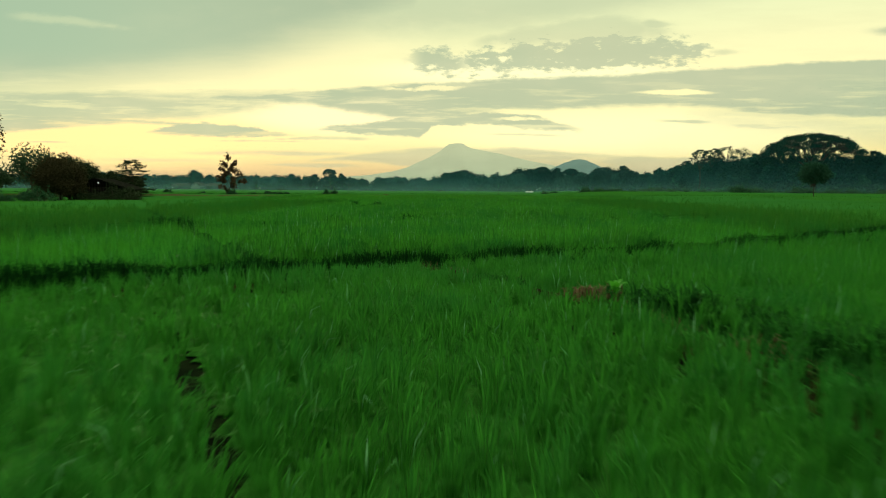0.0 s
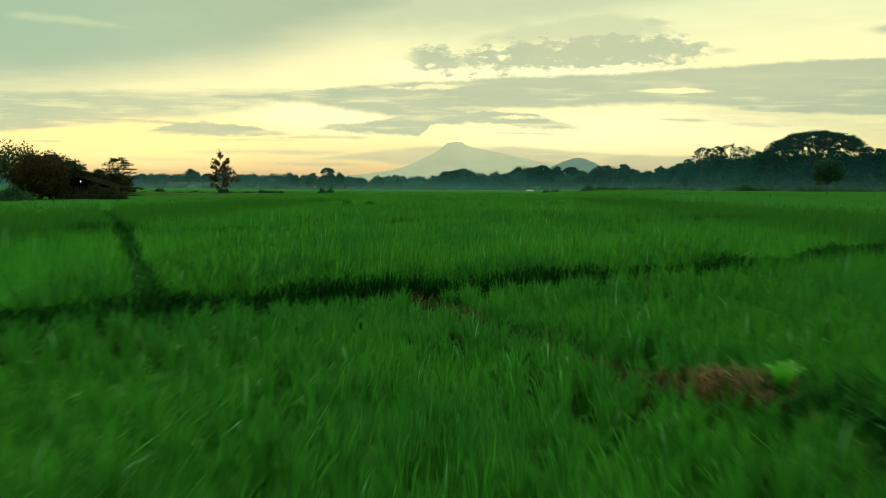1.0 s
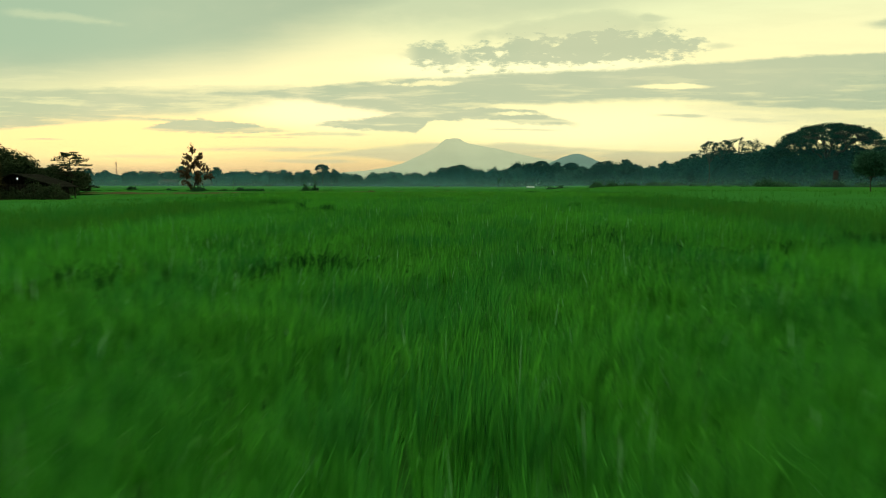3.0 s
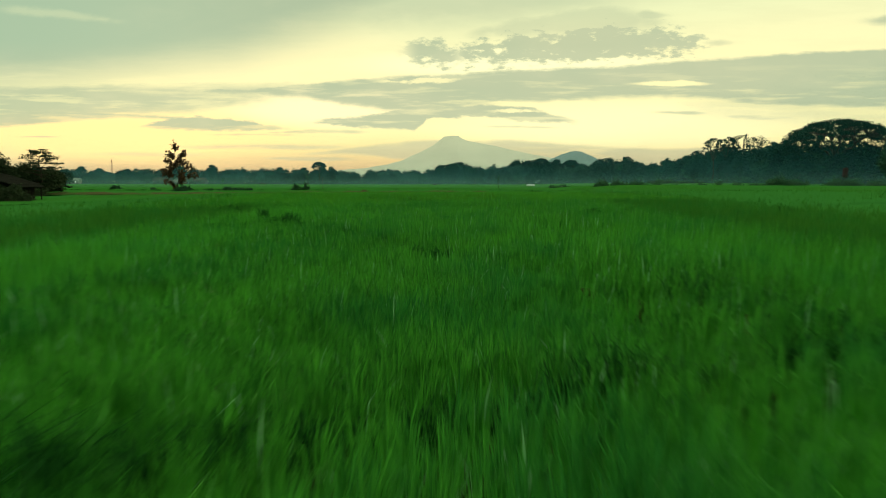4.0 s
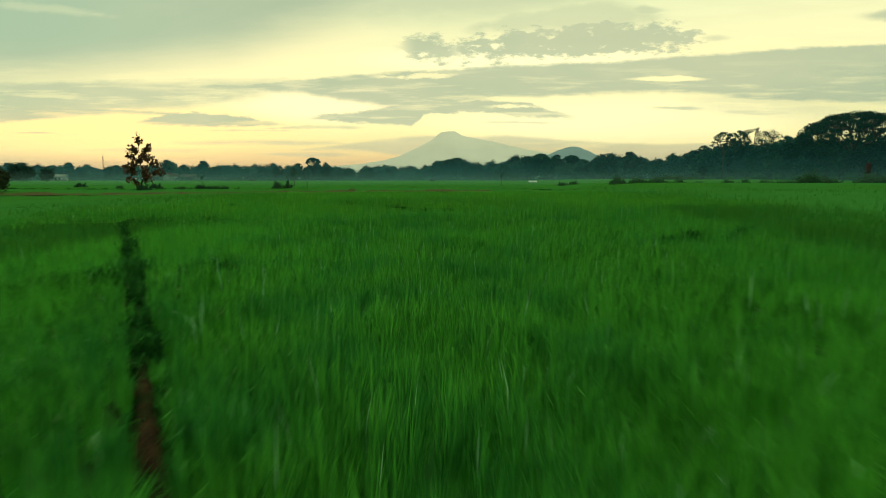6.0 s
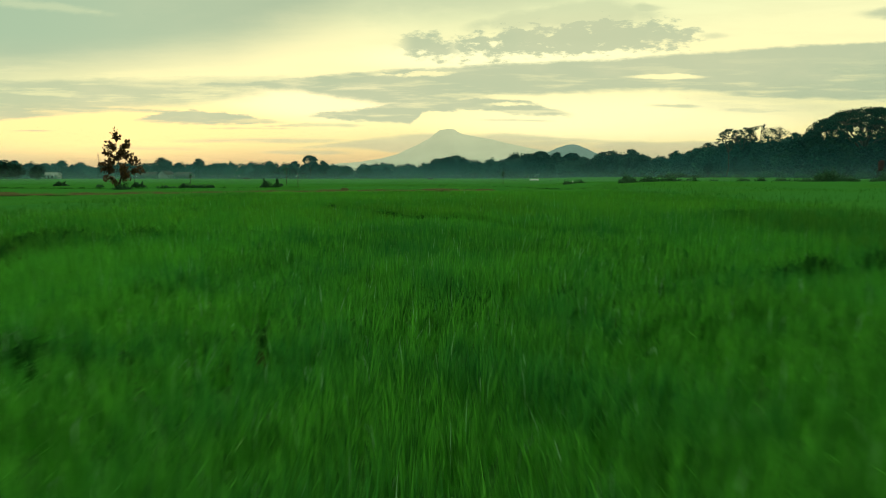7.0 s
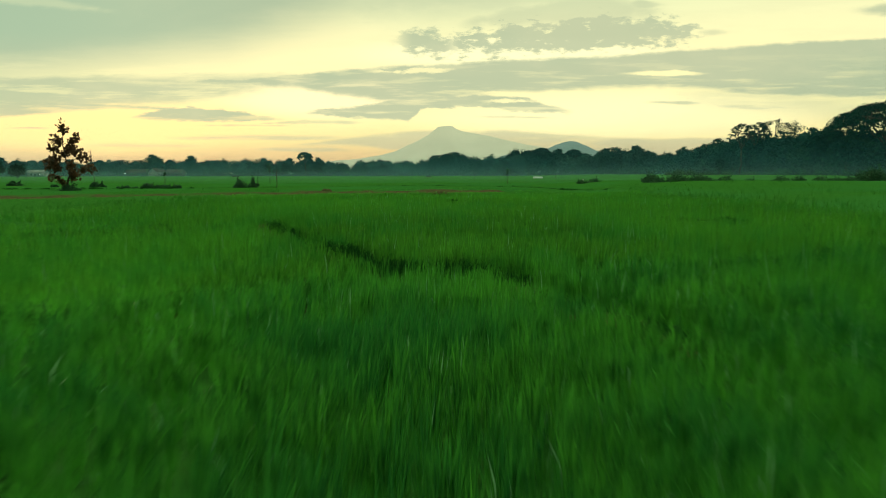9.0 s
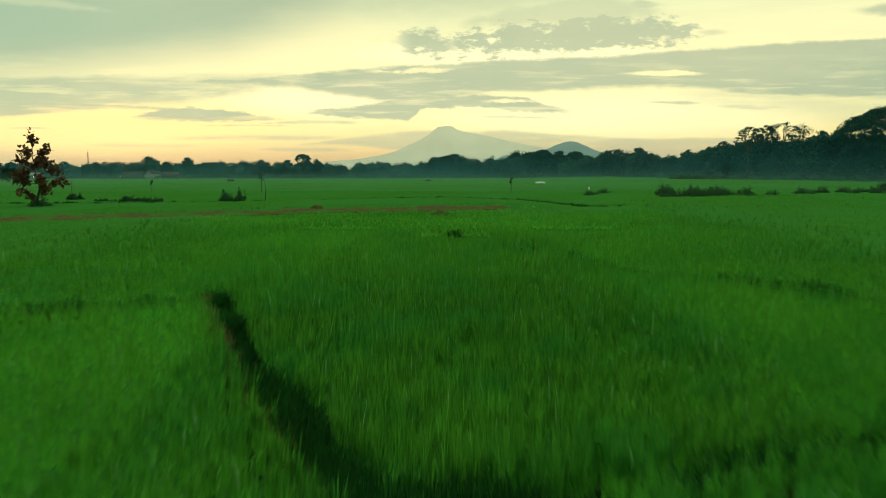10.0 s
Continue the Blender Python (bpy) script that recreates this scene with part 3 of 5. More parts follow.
# ---------------------------------------------------------------- rice fields: plan of the bunds
# name: way on the plan, half width of the gap in the crop, height of the bank
BUNDS = {
    "front": ([(-60, -6), (-30, 3), (-12, 7.4), (-6, 9.1), (-4.2, 9.75), (-3, 10.35), (-2, 10.95), (-1, 11.45), (-0.4, 11.66), (0.4, 12.12), (1.4, 12.56), (2.7, 13.22), (4.8, 14.4), (8.2, 16.85), (13.2, 20.5), (30, 30), (80, 58)], 0.16, 0.04),
    "front_left": ([(-14, 7.05), (-6, 9.3), (-4.2, 9.95), (-3, 10.55), (-2, 11.15), (-1.2, 11.55), (-0.4, 11.85), (0.4, 12.2), (1.2, 12.55)], 0.22, 0.03),
    "weedy": ([(-0.6, 11.55), (-0.3, 11.0), (0.05, 10.55), (0.45, 9.95), (0.75, 9.45), (1.2, 8.75), (1.6, 8.05), (2.0, 7.25), (2.4, 6.2), (2.9, 4.8), (3.9, 2.0), (6, -4)], 0.16, 0.14),
    "left": ([(-2.7, 10.2), (-4.7, 13.3), (-8.5, 19.7), (-11.6, 24.4), (-15, 29.8), (-30, 55)], 0.13, 0.12),
    "second": ([(-26, 12), (-9, 18.4), (-1.3, 21.7), (-0.3, 22.3), (0.7, 22.8), (2.0, 23.5), (4.3, 24.6), (14, 29), (40, 42)], 0.09, 0.06),
    "slanting": ([(4.3, 25.2), (2.2, 27.0), (0.8, 28.5), (-0.4, 30.3), (-1.8, 32.6), (-5.2, 38.7), (-9.4, 46.1), (-12.6, 51.6)], 0.085, 0.18),
    "third": ([(-8.0, 37.2), (-4.1, 39.3), (-2, 40.4), (0.6, 41.6), (2.8, 42.7), (8, 45.3)], 0.13, 0.06),
    "dark": ([(-6.5, 64.4), (-5.5, 62.4), (-3.65, 58.6), (-2.1, 56.0), (-1.5, 54.9), (-1.05, 54.2), (-0.2, 54.1), (0.6, 54.3), (1.1, 52.9), (1.7, 51.8), (2.4, 50.4)], 0.21, 0.12),
    "cross": ([(-16, 48), (-6, 51.9), (-2.3, 53.5), (-0.9, 54.1), (0.6, 54.3), (3.3, 55.3), (7.6, 57.0), (22, 62.5)], 0.19, 0.06),
    "right": ([(-0.3, 80.2), (3.2, 73.2), (5.6, 68.9), (7.7, 67.1), (9.2, 65.4), (10.5, 63.5), (13.5, 60), (20, 54)], 0.28, 0.10),
    "stub": ([(-12.5, 61.2), (-10.4, 62.8), (-6.6, 64.4)], 0.16, 0.12),
    "far": ([(-120, 120), (-48, 112), (-24, 114), (-11, 122), (0, 126), (9, 118), (13, 106), (30, 98), (80, 90)], 0.30, 0.12),
    "mid_left": ([(-40, 62), (-22, 68), (-14, 70)], 0.2, 0.12),
    "mid_right": ([(10, 44), (26, 52), (44, 60)], 0.2, 0.12),
}
# trodden rows: narrow gaps without a bank
ROWS = [([(-0.5, 3.3), (-1.4, 5.0), (-2.3, 6.6), (-3.5, 8.5)], 0.07), ([(-2.2, 45.8), (-3.5, 48.1), (-5.0, 50.8), (-5.8, 52.0)], 0.08),
        ([(-3.1, 50.6), (-4.2, 52.3)], 0.08)]


def dist_to(x, y, way):
    """Distance on the plan from points to a bent line."""
    best = np.full(np.shape(x), 1e9)
    for (ax, ay), (bx, by) in zip(way[:-1], way[1:]):
        ux, uy = bx - ax, by - ay
        s = np.clip(((x - ax) * ux + (y - ay) * uy) / (ux * ux + uy * uy), 0, 1)
        best = np.minimum(best, np.hypot(x - ax - s * ux, y - ay - s * uy))
    return best


def crop(x, y, inset=0.0, fall=0.12):
    """1 where rice stands, 0 in the gaps."""
    x, y = np.asarray(x, float), np.asarray(y, float)
    wob = 0.10 * (value_noise(x, y, 0.7, 11) - 0.5)
    c = np.ones(x.shape)
    for way, half, _ in BUNDS.values():
        xs, ys = [p[0] for p in way], [p[1] for p in way]
        near = (x > min(xs) - 1) & (x < max(xs) + 1) & (y > min(ys) - 1) & (y < max(ys) + 1)
        if near.any():
            c[near] = np.minimum(c[near], smooth01(dist_to(x[near], y[near], way) + wob[near], half * 0.8 + inset, half * 0.8 + inset + fall))
    for way, half in ROWS:
        c = np.minimum(c, 0.34 * (inset == 0) + smooth01(dist_to(x, y, way) + wob, half * 0.6 + inset * 0.2, half * 0.6 + inset * 0.2 + fall * 0.6))
    # harvested strip by the far bund
    strip = dist_to(x, y, STRIP)
    c = np.minimum(c, smooth01(strip + wob * 16, 2.3, 4.2))
    return c


STRIP = [(-80, 80), (-33, 91.5), (-27, 94.5), (-20, 97.2), (-10, 102), (5, 106.2)]


def level(x, y):
    """How tall the crop stands: lower before the front bund, younger far off and on the left."""
    x, y = np.asarray(x, float), np.asarray(y, float)
    fx, fy = zip(*BUNDS["front"][0])
    past = smooth01(y - np.interp(x, fx, fy), -0.05, 0.05)
    before = 0.41 + 0.07 * smooth01(x, -0.5, 3) + 0.04 * smooth01(x, -0.7, -0.1) * smooth01(y - np.interp(x, fx, fy), -0.9, -0.25)
    after = 0.62 - 0.26 * smooth01(y, 62, 96) - 0.16 * smooth01(-x, 16, 38) - 0.06 * smooth01(x, 30, 60)
    after = after - 0.78 * after * smooth01(-x, 16, 30) * smooth01(y, 40, 60) * (1 - smooth01(y, 78, 88))
    after = after + 0.34 * smooth01(x, 12, 28) * smooth01(y, 45, 70) * (1 - smooth01(y, 104, 112))
    for name, rise in (("slanting", 0.07), ("dark", 0.13)):
        bx, by = zip(*sorted(BUNDS[name][0]))
        after = after + rise * smooth01(y - np.interp(x, bx, by), -0.05, 0.05)
    sx, sy = zip(*STRIP)
    ahead = np.interp(x, sx, sy) - y
    after = after * (1 - 0.22 * smooth01(ahead, -2, 0) * (1 - smooth01(ahead, 8, 10)) * (x < 6))
    return before + (after - before) * past


def crop_height(x, y):
    return level(x, y) * (0.80 + 0.14 * value_noise(x, y, 3.1, 21) + 0.30 * value_noise(x, y, 0.6, 22))


# the closed lower leaves of the crop
cx = sheet_axis([(-330, -60, 7.5), (-60, -16, 1.5), (-16, -6, 0.4), (-6, 6, 0.13), (6, 16, 0.4), (16, 60, 1.5), (60, 330, 7.5)])
cy = sheet_axis([(-8, 0, 0.5), (0, 70, 0.16), (70, 130, 0.8), (130, 440, 5)])
X, Y = np.meshgrid(cx, cy, indexing="ij")
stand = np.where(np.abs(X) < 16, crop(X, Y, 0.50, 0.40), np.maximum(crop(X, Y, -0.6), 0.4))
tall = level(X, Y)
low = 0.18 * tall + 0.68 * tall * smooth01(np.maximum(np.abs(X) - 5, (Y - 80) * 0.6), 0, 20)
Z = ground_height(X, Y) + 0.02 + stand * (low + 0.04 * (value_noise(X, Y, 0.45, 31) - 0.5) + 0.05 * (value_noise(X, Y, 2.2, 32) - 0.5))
faces = grid_quads(len(cx), len(cy))
mid_x, lowest = X.ravel()[faces].mean(1), stand.ravel()[faces].max(1)
faces = faces[(np.abs(mid_x) > 16) | (lowest > 0.02)]
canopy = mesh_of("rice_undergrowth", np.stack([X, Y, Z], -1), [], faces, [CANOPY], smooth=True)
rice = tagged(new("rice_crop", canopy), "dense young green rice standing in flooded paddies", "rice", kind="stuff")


def hills_of(x0, x1, y0, y1, gap, rng, keep=None):
    """Planted hills of rice on a jittered square, where the crop stands."""
    nx, ny = int(round((x1 - x0) / gap)), int(round((y1 - y0) / gap))
    gap = (x1 - x0) / nx
    i, j = np.meshgrid(np.arange(nx), np.arange(ny), indexing="ij")
    x = x0 + (i.ravel() + 0.5 + (rng.rand(nx * ny) - 0.5) * 0.95) * gap
    y = y0 + (j.ravel() + 0.5 + (rng.rand(nx * ny) - 0.5) * 0.95) * gap
    ok = rng.rand(len(x)) < crop(x, y) * (1 - 0.6 * smooth01(value_noise(x, y, 0.42, 23), 0.82, 0.94))
    if keep is not None:
        ok &= keep(x, y)
    return x[ok], y[ok]


def blades(x, y, count, width, rng, base=0.04, spread=0.16, bent=True, arch=0.35):
    """Leaves that rise from each hill and arch outwards: two faces each. Hills differ in height and lean."""
    n = len(x) * count
    vigour = np.repeat(0.88 + 0.26 * rng.rand(len(x)), count)
    tilt_x, tilt_y = np.repeat(rng.randn(len(x)) * 0.035, count), np.repeat(rng.randn(len(x)) * 0.035, count)
    x, y = np.repeat(x, count), np.repeat(y, count)
    tall = crop_height(x, y) * vigour * (0.64 + 0.44 * rng.rand(n) ** 0.8) * (0.75 + 0.25 * crop(x, y))
    phi = rng.rand(n) * 2 * math.pi
    wind = 0.05 * value_noise(x, y, 2.5, 41) - 0.01
    out = spread * (0.15 + rng.rand(n) ** 1.5)
    lx, ly = np.cos(phi) * out + wind + tilt_x, np.sin(phi) * out - wind * 0.4 + tilt_y
    off = 0.035 * rng.rand(n)
    bx, by = x + np.cos(phi) * off, y + np.sin(phi) * off
    psi = rng.rand(n) * math.pi
    sx, sy = np.cos(psi), np.sin(psi)
    wd = width * (0.7 + 0.6 * rng.rand(n)) / 2
    base = np.minimum(base, tall * 0.4)
    bz = base + ground_height(x, y)
    rise = tall - base
    mid = np.stack([bx + lx * 0.38, by + ly * 0.38, bz + rise * 0.66], 1)
    tip = np.stack([bx + lx, by + ly, bz + rise * (1 - arch * (out / spread) ** 2)], 1)
    foot = np.stack([bx, by, bz], 1)
    s = np.stack([sx * wd, sy * wd, np.zeros(n)], 1)
    k = np.arange(n)
    if bent:
        verts = np.stack([foot - s * 0.6, foot + s * 0.6, mid + s, mid - s, tip], 1).reshape(-1, 3)
        return verts, np.stack([k * 5 + 3, k * 5 + 2, k * 5 + 4], 1), np.stack([k * 5, k * 5 + 1, k * 5 + 2, k * 5 + 3], 1)
    verts = np.stack([foot - s, foot + s, tip], 1).reshape(-1, 3)
    return verts, np.stack([k * 3, k * 3 + 1, k * 3 + 2], 1), np.zeros((0, 4), int)


def beyond(x, y):
    """True past the front bund."""
    fx, fy = zip(*BUNDS["front"][0])
    return y > np.interp(x, fx, fy)


def stand_of(x, y):
    """Which stand of rice grows there: 0 before the front bund, 1 up to the cross bund, 2 beyond it, 3 young rice before the stubble."""
    x, y = np.asarray(x, float), np.asarray(y, float)
    cx, cy = zip(*BUNDS["cross"][0])
    sx, sy = zip(*STRIP)
    k = np.where(beyond(x, y), np.where(y > np.interp(x, cx, cy), 2, 1), 0)
    ahead = np.interp(x, sx, sy) - y
    return np.where((ahead > 0) & (ahead < 9.5 - 0.10 * np.abs(x + 8)) & (x < 4), 3, k)


rng = np.random.RandomState(7)
stands = [Heap() for _ in range(4)]
far_leaves = Heap()


def sow(x, y, *how):
    """Blades on these hills, each in the heap of its stand."""
    kind = stand_of(x, y)
    for k in range(4):
        if (kind == k).any():
            stands[k].add(*blades(x[kind == k], y[kind == k], *how))


# thickest along the middle of the fields
for x0, x1, y0, y1, gap, count, width, reach in ((-1.8, 1.8, 2.2, 78, 0.175, 30, 0.0108, 0.20), (-4.6, -1.8, 2.6, 80, 0.215, 22, 0.0126, 0.19), (1.8, 4.6, 2.6, 80, 0.215, 22, 0.0126, 0.19)):
    x, y = hills_of(x0, x1, y0, y1, gap, rng)
    sow(x, y, count, width, rng, 0.06, reach, True, 0.42)
for s in (-1, 1):
    x, y = hills_of(*sorted((s * 4.6, s * 9)), 4, 84, 0.25, rng)
    sow(x, y, 26, 0.016, rng, 0.06, 0.22, False, 0.40)
    for x0, x1, y0, y1, gap, count, width, base in ((9, 17, 8, 100, 0.29, 14, 0.026, 0.18), (17, 34, 16, 110, 0.46, 11, 0.045, 0.22)):
        x, y = hills_of(*sorted((s * x0, s * x1)), y0, y1, gap, rng)
        kind = stand_of(x, y)
        for heap, ok in ((stands[0], kind == 0), (stands[3], kind == 3), (far_leaves, kind == 1), (stands[2] if x0 < 10 else far_leaves, kind == 2)):
            heap.add(*blades(x[ok], y[ok], count, width, rng, base, 0.20, False, 0.35))
x, y = hills_of(-9, 9, 80, 112, 0.33, rng, lambda a, b: (np.abs(a) < 4.6) | (b > 84))
kind = stand_of(x, y)
for heap, ok in ((stands[3], kind == 3), (stands[2], kind == 2), (far_leaves, kind < 2)):
    heap.add(*blades(x[ok], y[ok], 11, 0.038, rng, 0.2, 0.2, False))
x, y = hills_of(-110, 110, 26, 165, 0.80, rng, lambda a, b: (np.abs(a) > 34) | (b > 110))
far_leaves.add(*blades(x, y, 5, 0.11, rng, 0.22, 0.3, False))
part("rice_leaves", stands[0], RICE_COOL, rice, "blue-green rice leaves before the front bund")
part("rice_leaves", stands[1], RICE_MID, rice)
part("rice_leaves", stands[2], RICE_WARM, rice)
part("rice_leaves", stands[3], RICE_YOUNG, rice, "short yellow-green young rice leaves")
part("rice_leaves", far_leaves, RICE_DIMMED, rice)


# ---------------------------------------------------------------- bunds and what grows on them
def resample(way, step):
    way = np.array(way, float)
    seg = np.hypot(*np.diff(way, axis=0).T)
    s = np.concatenate([[0], np.cumsum(seg)])
    t = np.linspace(0, s[-1], max(3, int(s[-1] / step)))
    return np.stack([np.interp(t, s, way[:, 0]), np.interp(t, s, way[:, 1])], 1)


def bund(way, half, height, seed):
    """A low bank of trodden earth with a rounded, uneven top."""
    pts = resample(way, 0.35)
    side = np.gradient(pts, axis=0)
    side = np.stack([-side[:, 1], side[:, 0]], 1) / (np.hypot(*side.T)[:, None] + 1e-9)
    prof = [(-1.5, -0.02), (-1.0, 0.45), (-0.5, 0.9), (0, 1.0), (0.5, 0.88), (1.0, 0.4), (1.5, -0.02)]
    rows = []
    for a, b in prof:
        q = pts + side * (a * half * 1.1)
        lump = 0.7 + 0.6 * value_noise(q[:, 0], q[:, 1], 0.5, seed)
        rows.append(np.stack([q[:, 0], q[:, 1], ground_height(q[:, 0], q[:, 1]) + 0.02 + b * height * lump * 1.3], 1))
    ob = new("bund", mesh_of("bund", np.stack(rows, 0), [], grid_quads(len(prof), len(pts)), [SOIL], smooth=True))
    return tagged(ob, "low earth bank between rice paddies, grown with weeds", "bund", "bunds between the paddies", "structure")


def tufts(pts, half, count, tall, width, rng, height=0.1, lumps=0.0, even=0.0):
    """Loose grass along a way: count blades a metre."""
    n = int(count * len(pts) * 0.35)
    i = rng.randint(0, len(pts), n)
    x = pts[i, 0] + rng.randn(n) * half * 0.7
    y = pts[i, 1] + rng.randn(n) * half * 0.7
    phi = rng.rand(n) * 2 * math.pi
    h = tall * (0.35 + 0.65 * rng.rand(n)) * (0.4 + 0.45 * even + (1.1 - 0.75 * even) * value_noise(x, y, 0.8, 51))
    if lumps:
        # the growth stands in lumps with low places between them
        h = h * (1 - lumps + 1.35 * lumps * smooth01(value_noise(x, y, 1.1, 52), 0.42, 0.68))
    out = h * (0.25 + 0.7 * rng.rand(n))
    foot = np.stack([x, y, np.full(n, height * 0.7) + ground_height(x, y)], 1)
    lean = np.stack([np.cos(phi) * out, np.sin(phi) * out, np.zeros(n)], 1)
    mid = foot + lean * 0.4 + np.stack([0 * h, 0 * h, h * 0.75], 1)
    tip = foot + lean + np.stack([0 * h, 0 * h, h * (1 - 0.4 * rng.rand(n))], 1)
    s = np.stack([-np.sin(phi), np.cos(phi), 0 * phi], 1) * (width * (0.6 + 0.8 * rng.rand(n)))[:, None] / 2
    k = np.arange(n)
    verts = np.stack([foot - s * 0.7, foot + s * 0.7, mid + s, mid - s, tip], 1).reshape(-1, 3)
    return verts, np.stack([k * 5 + 3, k * 5 + 2, k * 5 + 4], 1), np.stack([k * 5, k * 5 + 1, k * 5 + 2, k * 5 + 3], 1)


weeds, shade_weeds, straw = Heap(), Heap(), Heap()
for k, (name, (way, half, height)) in enumerate(BUNDS.items()):
    bund(way, half, height, 60 + k)
    pts = resample(way, 0.35)
    near = pts[(np.abs(pts[:, 0]) < 15) & (pts[:, 1] < 84) & (pts[:, 1] > 0)]
    away = pts[(np.abs(pts[:, 0]) >= 15) | (pts[:, 1] >= 84)]
    if len(near) > 2:
        count, tall, shift = {"weedy": (420, 0.27, 0.0), "dark": (760, 0.56, 0.10), "slanting": (170, 0.46, 0.06), "front": (440, 0.47, 0.14), "front_left": (480, 0.48, 0.08), "left": (300, 0.36, 0.0),
                              "second": (330, 0.56, 0.03), "third": (380, 0.56, 0.03), "cross": (330, 0.56, 0.02), "right": (360, 0.56, 0.03), "stub": (300, 0.50, 0.0)}.get(name, (150, 0.4, 0.0))
        wide = 0.024 if name == "slanting" else 0.011
        # weeds of these gaps take the colour with the shade put in
        heap = shade_weeds if name in ("front", "front_left", "dark", "second", "third", "cross", "right") else weeds
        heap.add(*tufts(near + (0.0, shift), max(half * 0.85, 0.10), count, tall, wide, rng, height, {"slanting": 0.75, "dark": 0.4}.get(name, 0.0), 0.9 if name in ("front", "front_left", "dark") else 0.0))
    if len(away) > 2:
        weeds.add(*tufts(away, half * 1.5, 150 if name == "far" else 60, 0.26 if name in ("left", "mid_left", "second") else 0.5, 0.05, rng, height))
    if name in ("weedy", "dark", "slanting"):
        straw.add(*tufts(near - ((0.20, 0.10) if name == "dark" else (0, 0)), half * 0.6, {"dark": 130, "slanting": 0.5, "weedy": 26}[name], 0.24, 0.010, rng, height + (0.18 if name == "dark" else 0)))
for cx0, cy0, r, n in ((1.50, 8.30, 0.13, 240), (0.0, 10.7, 0.10, 45), (-0.45, 11.3, 0.10, 20), (1.95, 7.3, 0.16, 50), (2.3, 6.4, 0.18, 25)):
    p = np.stack([cx0 + rng.randn(60) * r, cy0 + rng.randn(60) * r], 1)
    straw.add(*tufts(p, 0.06, n / 15, 0.24, 0.012, rng, 0.36 if n > 100 else 0.22))
for cx0, cy0, r, n, tall in ((2.25, 8.0, 0.28, 26, 0.48), (2.75, 7.3, 0.26, 20, 0.42), (3.1, 6.3, 0.25, 16, 0.4)):
    p = np.stack([cx0 + rng.randn(60) * r, cy0 + rng.randn(60) * r], 1)
    weeds.add(*tufts(p, 0.06, n, tall, 0.030, rng, 0.15))
tagged(new("bund_weeds", weeds.mesh("bund_weeds", WEED)), "olive green weeds and grass on the earth banks", "weeds", kind="stuff")
tagged(new("bund_weeds", shade_weeds.mesh("bund_weeds", SHADE_WEED)), "green weeds in the gaps between paddies, darkened to stand for shade", "weeds", kind="stuff")
tagged(new("dry_straw", straw.mesh("dry_straw", DRY)), "brown withered straw lying on the earth banks", "straw", kind="stuff")

# bare strip of stubble along the far fields
pts = resample(STRIP, 1.0)
side = np.gradient(pts, axis=0)
side = np.stack([-side[:, 1], side[:, 0]], 1) / np.hypot(*side.T)[:, None]
rows = []
for a in np.linspace(-2.6, 2.6, 9):
    q = pts + side * a
    z = 0.24 + 0.22 * np.clip(1 - abs(a) / 2.7, 0, 1) * (0.5 + value_noise(q[:, 0], q[:, 1], 1.3, 71))
    rows.append(np.stack([q[:, 0], q[:, 1], z], 1))
strip = new("stubble_strip", mesh_of("stubble_strip", np.stack(rows), [], grid_quads(9, len(pts)), [STUBBLE], smooth=True))
tagged(strip, "brown harvested strip of bare soil and stubble", "field strip", kind="structure")


# ---------------------------------------------------------------- trees
def leaf_cloud(heap, centres, radii, count, size, rng, flat=1.0, droop=0.0, tri=False):
    """Leaves round each centre, thickest near the outside of the clump."""
    centres, radii = np.asarray(centres, float), np.asarray(radii, float)
    n = len(centres) * count
    c, r = np.repeat(centres, count, 0), np.repeat(radii, count)
    d = rng.randn(n, 3)
    d /= np.linalg.norm(d, axis=1)[:, None]
    d *= (rng.rand(n) ** 0.45)[:, None]
    d[:, 2] *= flat
    p = c + d * r[:, None]
    a = rng.randn(n, 3)
    a[:, 2] -= droop
    a /= np.linalg.norm(a, axis=1)[:, None]
    b = np.cross(a, rng.randn(n, 3))
    b /= np.linalg.norm(b, axis=1)[:, None]
    s = size * (0.55 + 0.9 * rng.rand(n))[:, None]
    k = np.arange(n)
    if tri:
        heap.add(np.stack([p - a * s * 0.5 - b * s * 0.35, p - a * s * 0.3 + b * s * 0.4, p + a * s * 0.6], 1), np.stack([k * 3, k * 3 + 1, k * 3 + 2], 1))
    else:
        up = np.cross(a, b) * s * 0.12
        heap.add(np.stack([p - a * s * 0.55, p + b * s * 0.32 + up, p + a * s * 0.6, p - b * s * 0.32 + up], 1),
                 (), np.stack([k * 4, k * 4 + 1, k * 4 + 2, k * 4 + 3], 1))


def bough(heap, a, b, r0, r1, rng, sag=0.1, steps=5, sides=5):
    """A bent, tapering limb."""
    a, b = np.asarray(a, float), np.asarray(b, float)
    t = np.linspace(0, 1, steps)[:, None]
    length = np.linalg.norm(b - a)
    wob = rng.randn(steps, 3) * length * 0.028
    wob[0] = wob[-1] = 0
    p = a + (b - a) * t + wob
    p[:, 2] += np.sin(t[:, 0] * math.pi) * length * sag
    heap.tube(p, r0 + (r1 - r0) * t[:, 0] ** 0.8, sides)
    return p


def place(ob, x, y, scale=1.0, turn=0.0, sink=0.0):
    ob.location = (x, y, float(ground_height(x, y)) - sink)
    ob.rotation_euler = (0, 0, turn)
    ob.scale = (scale, scale, scale)
    return ob


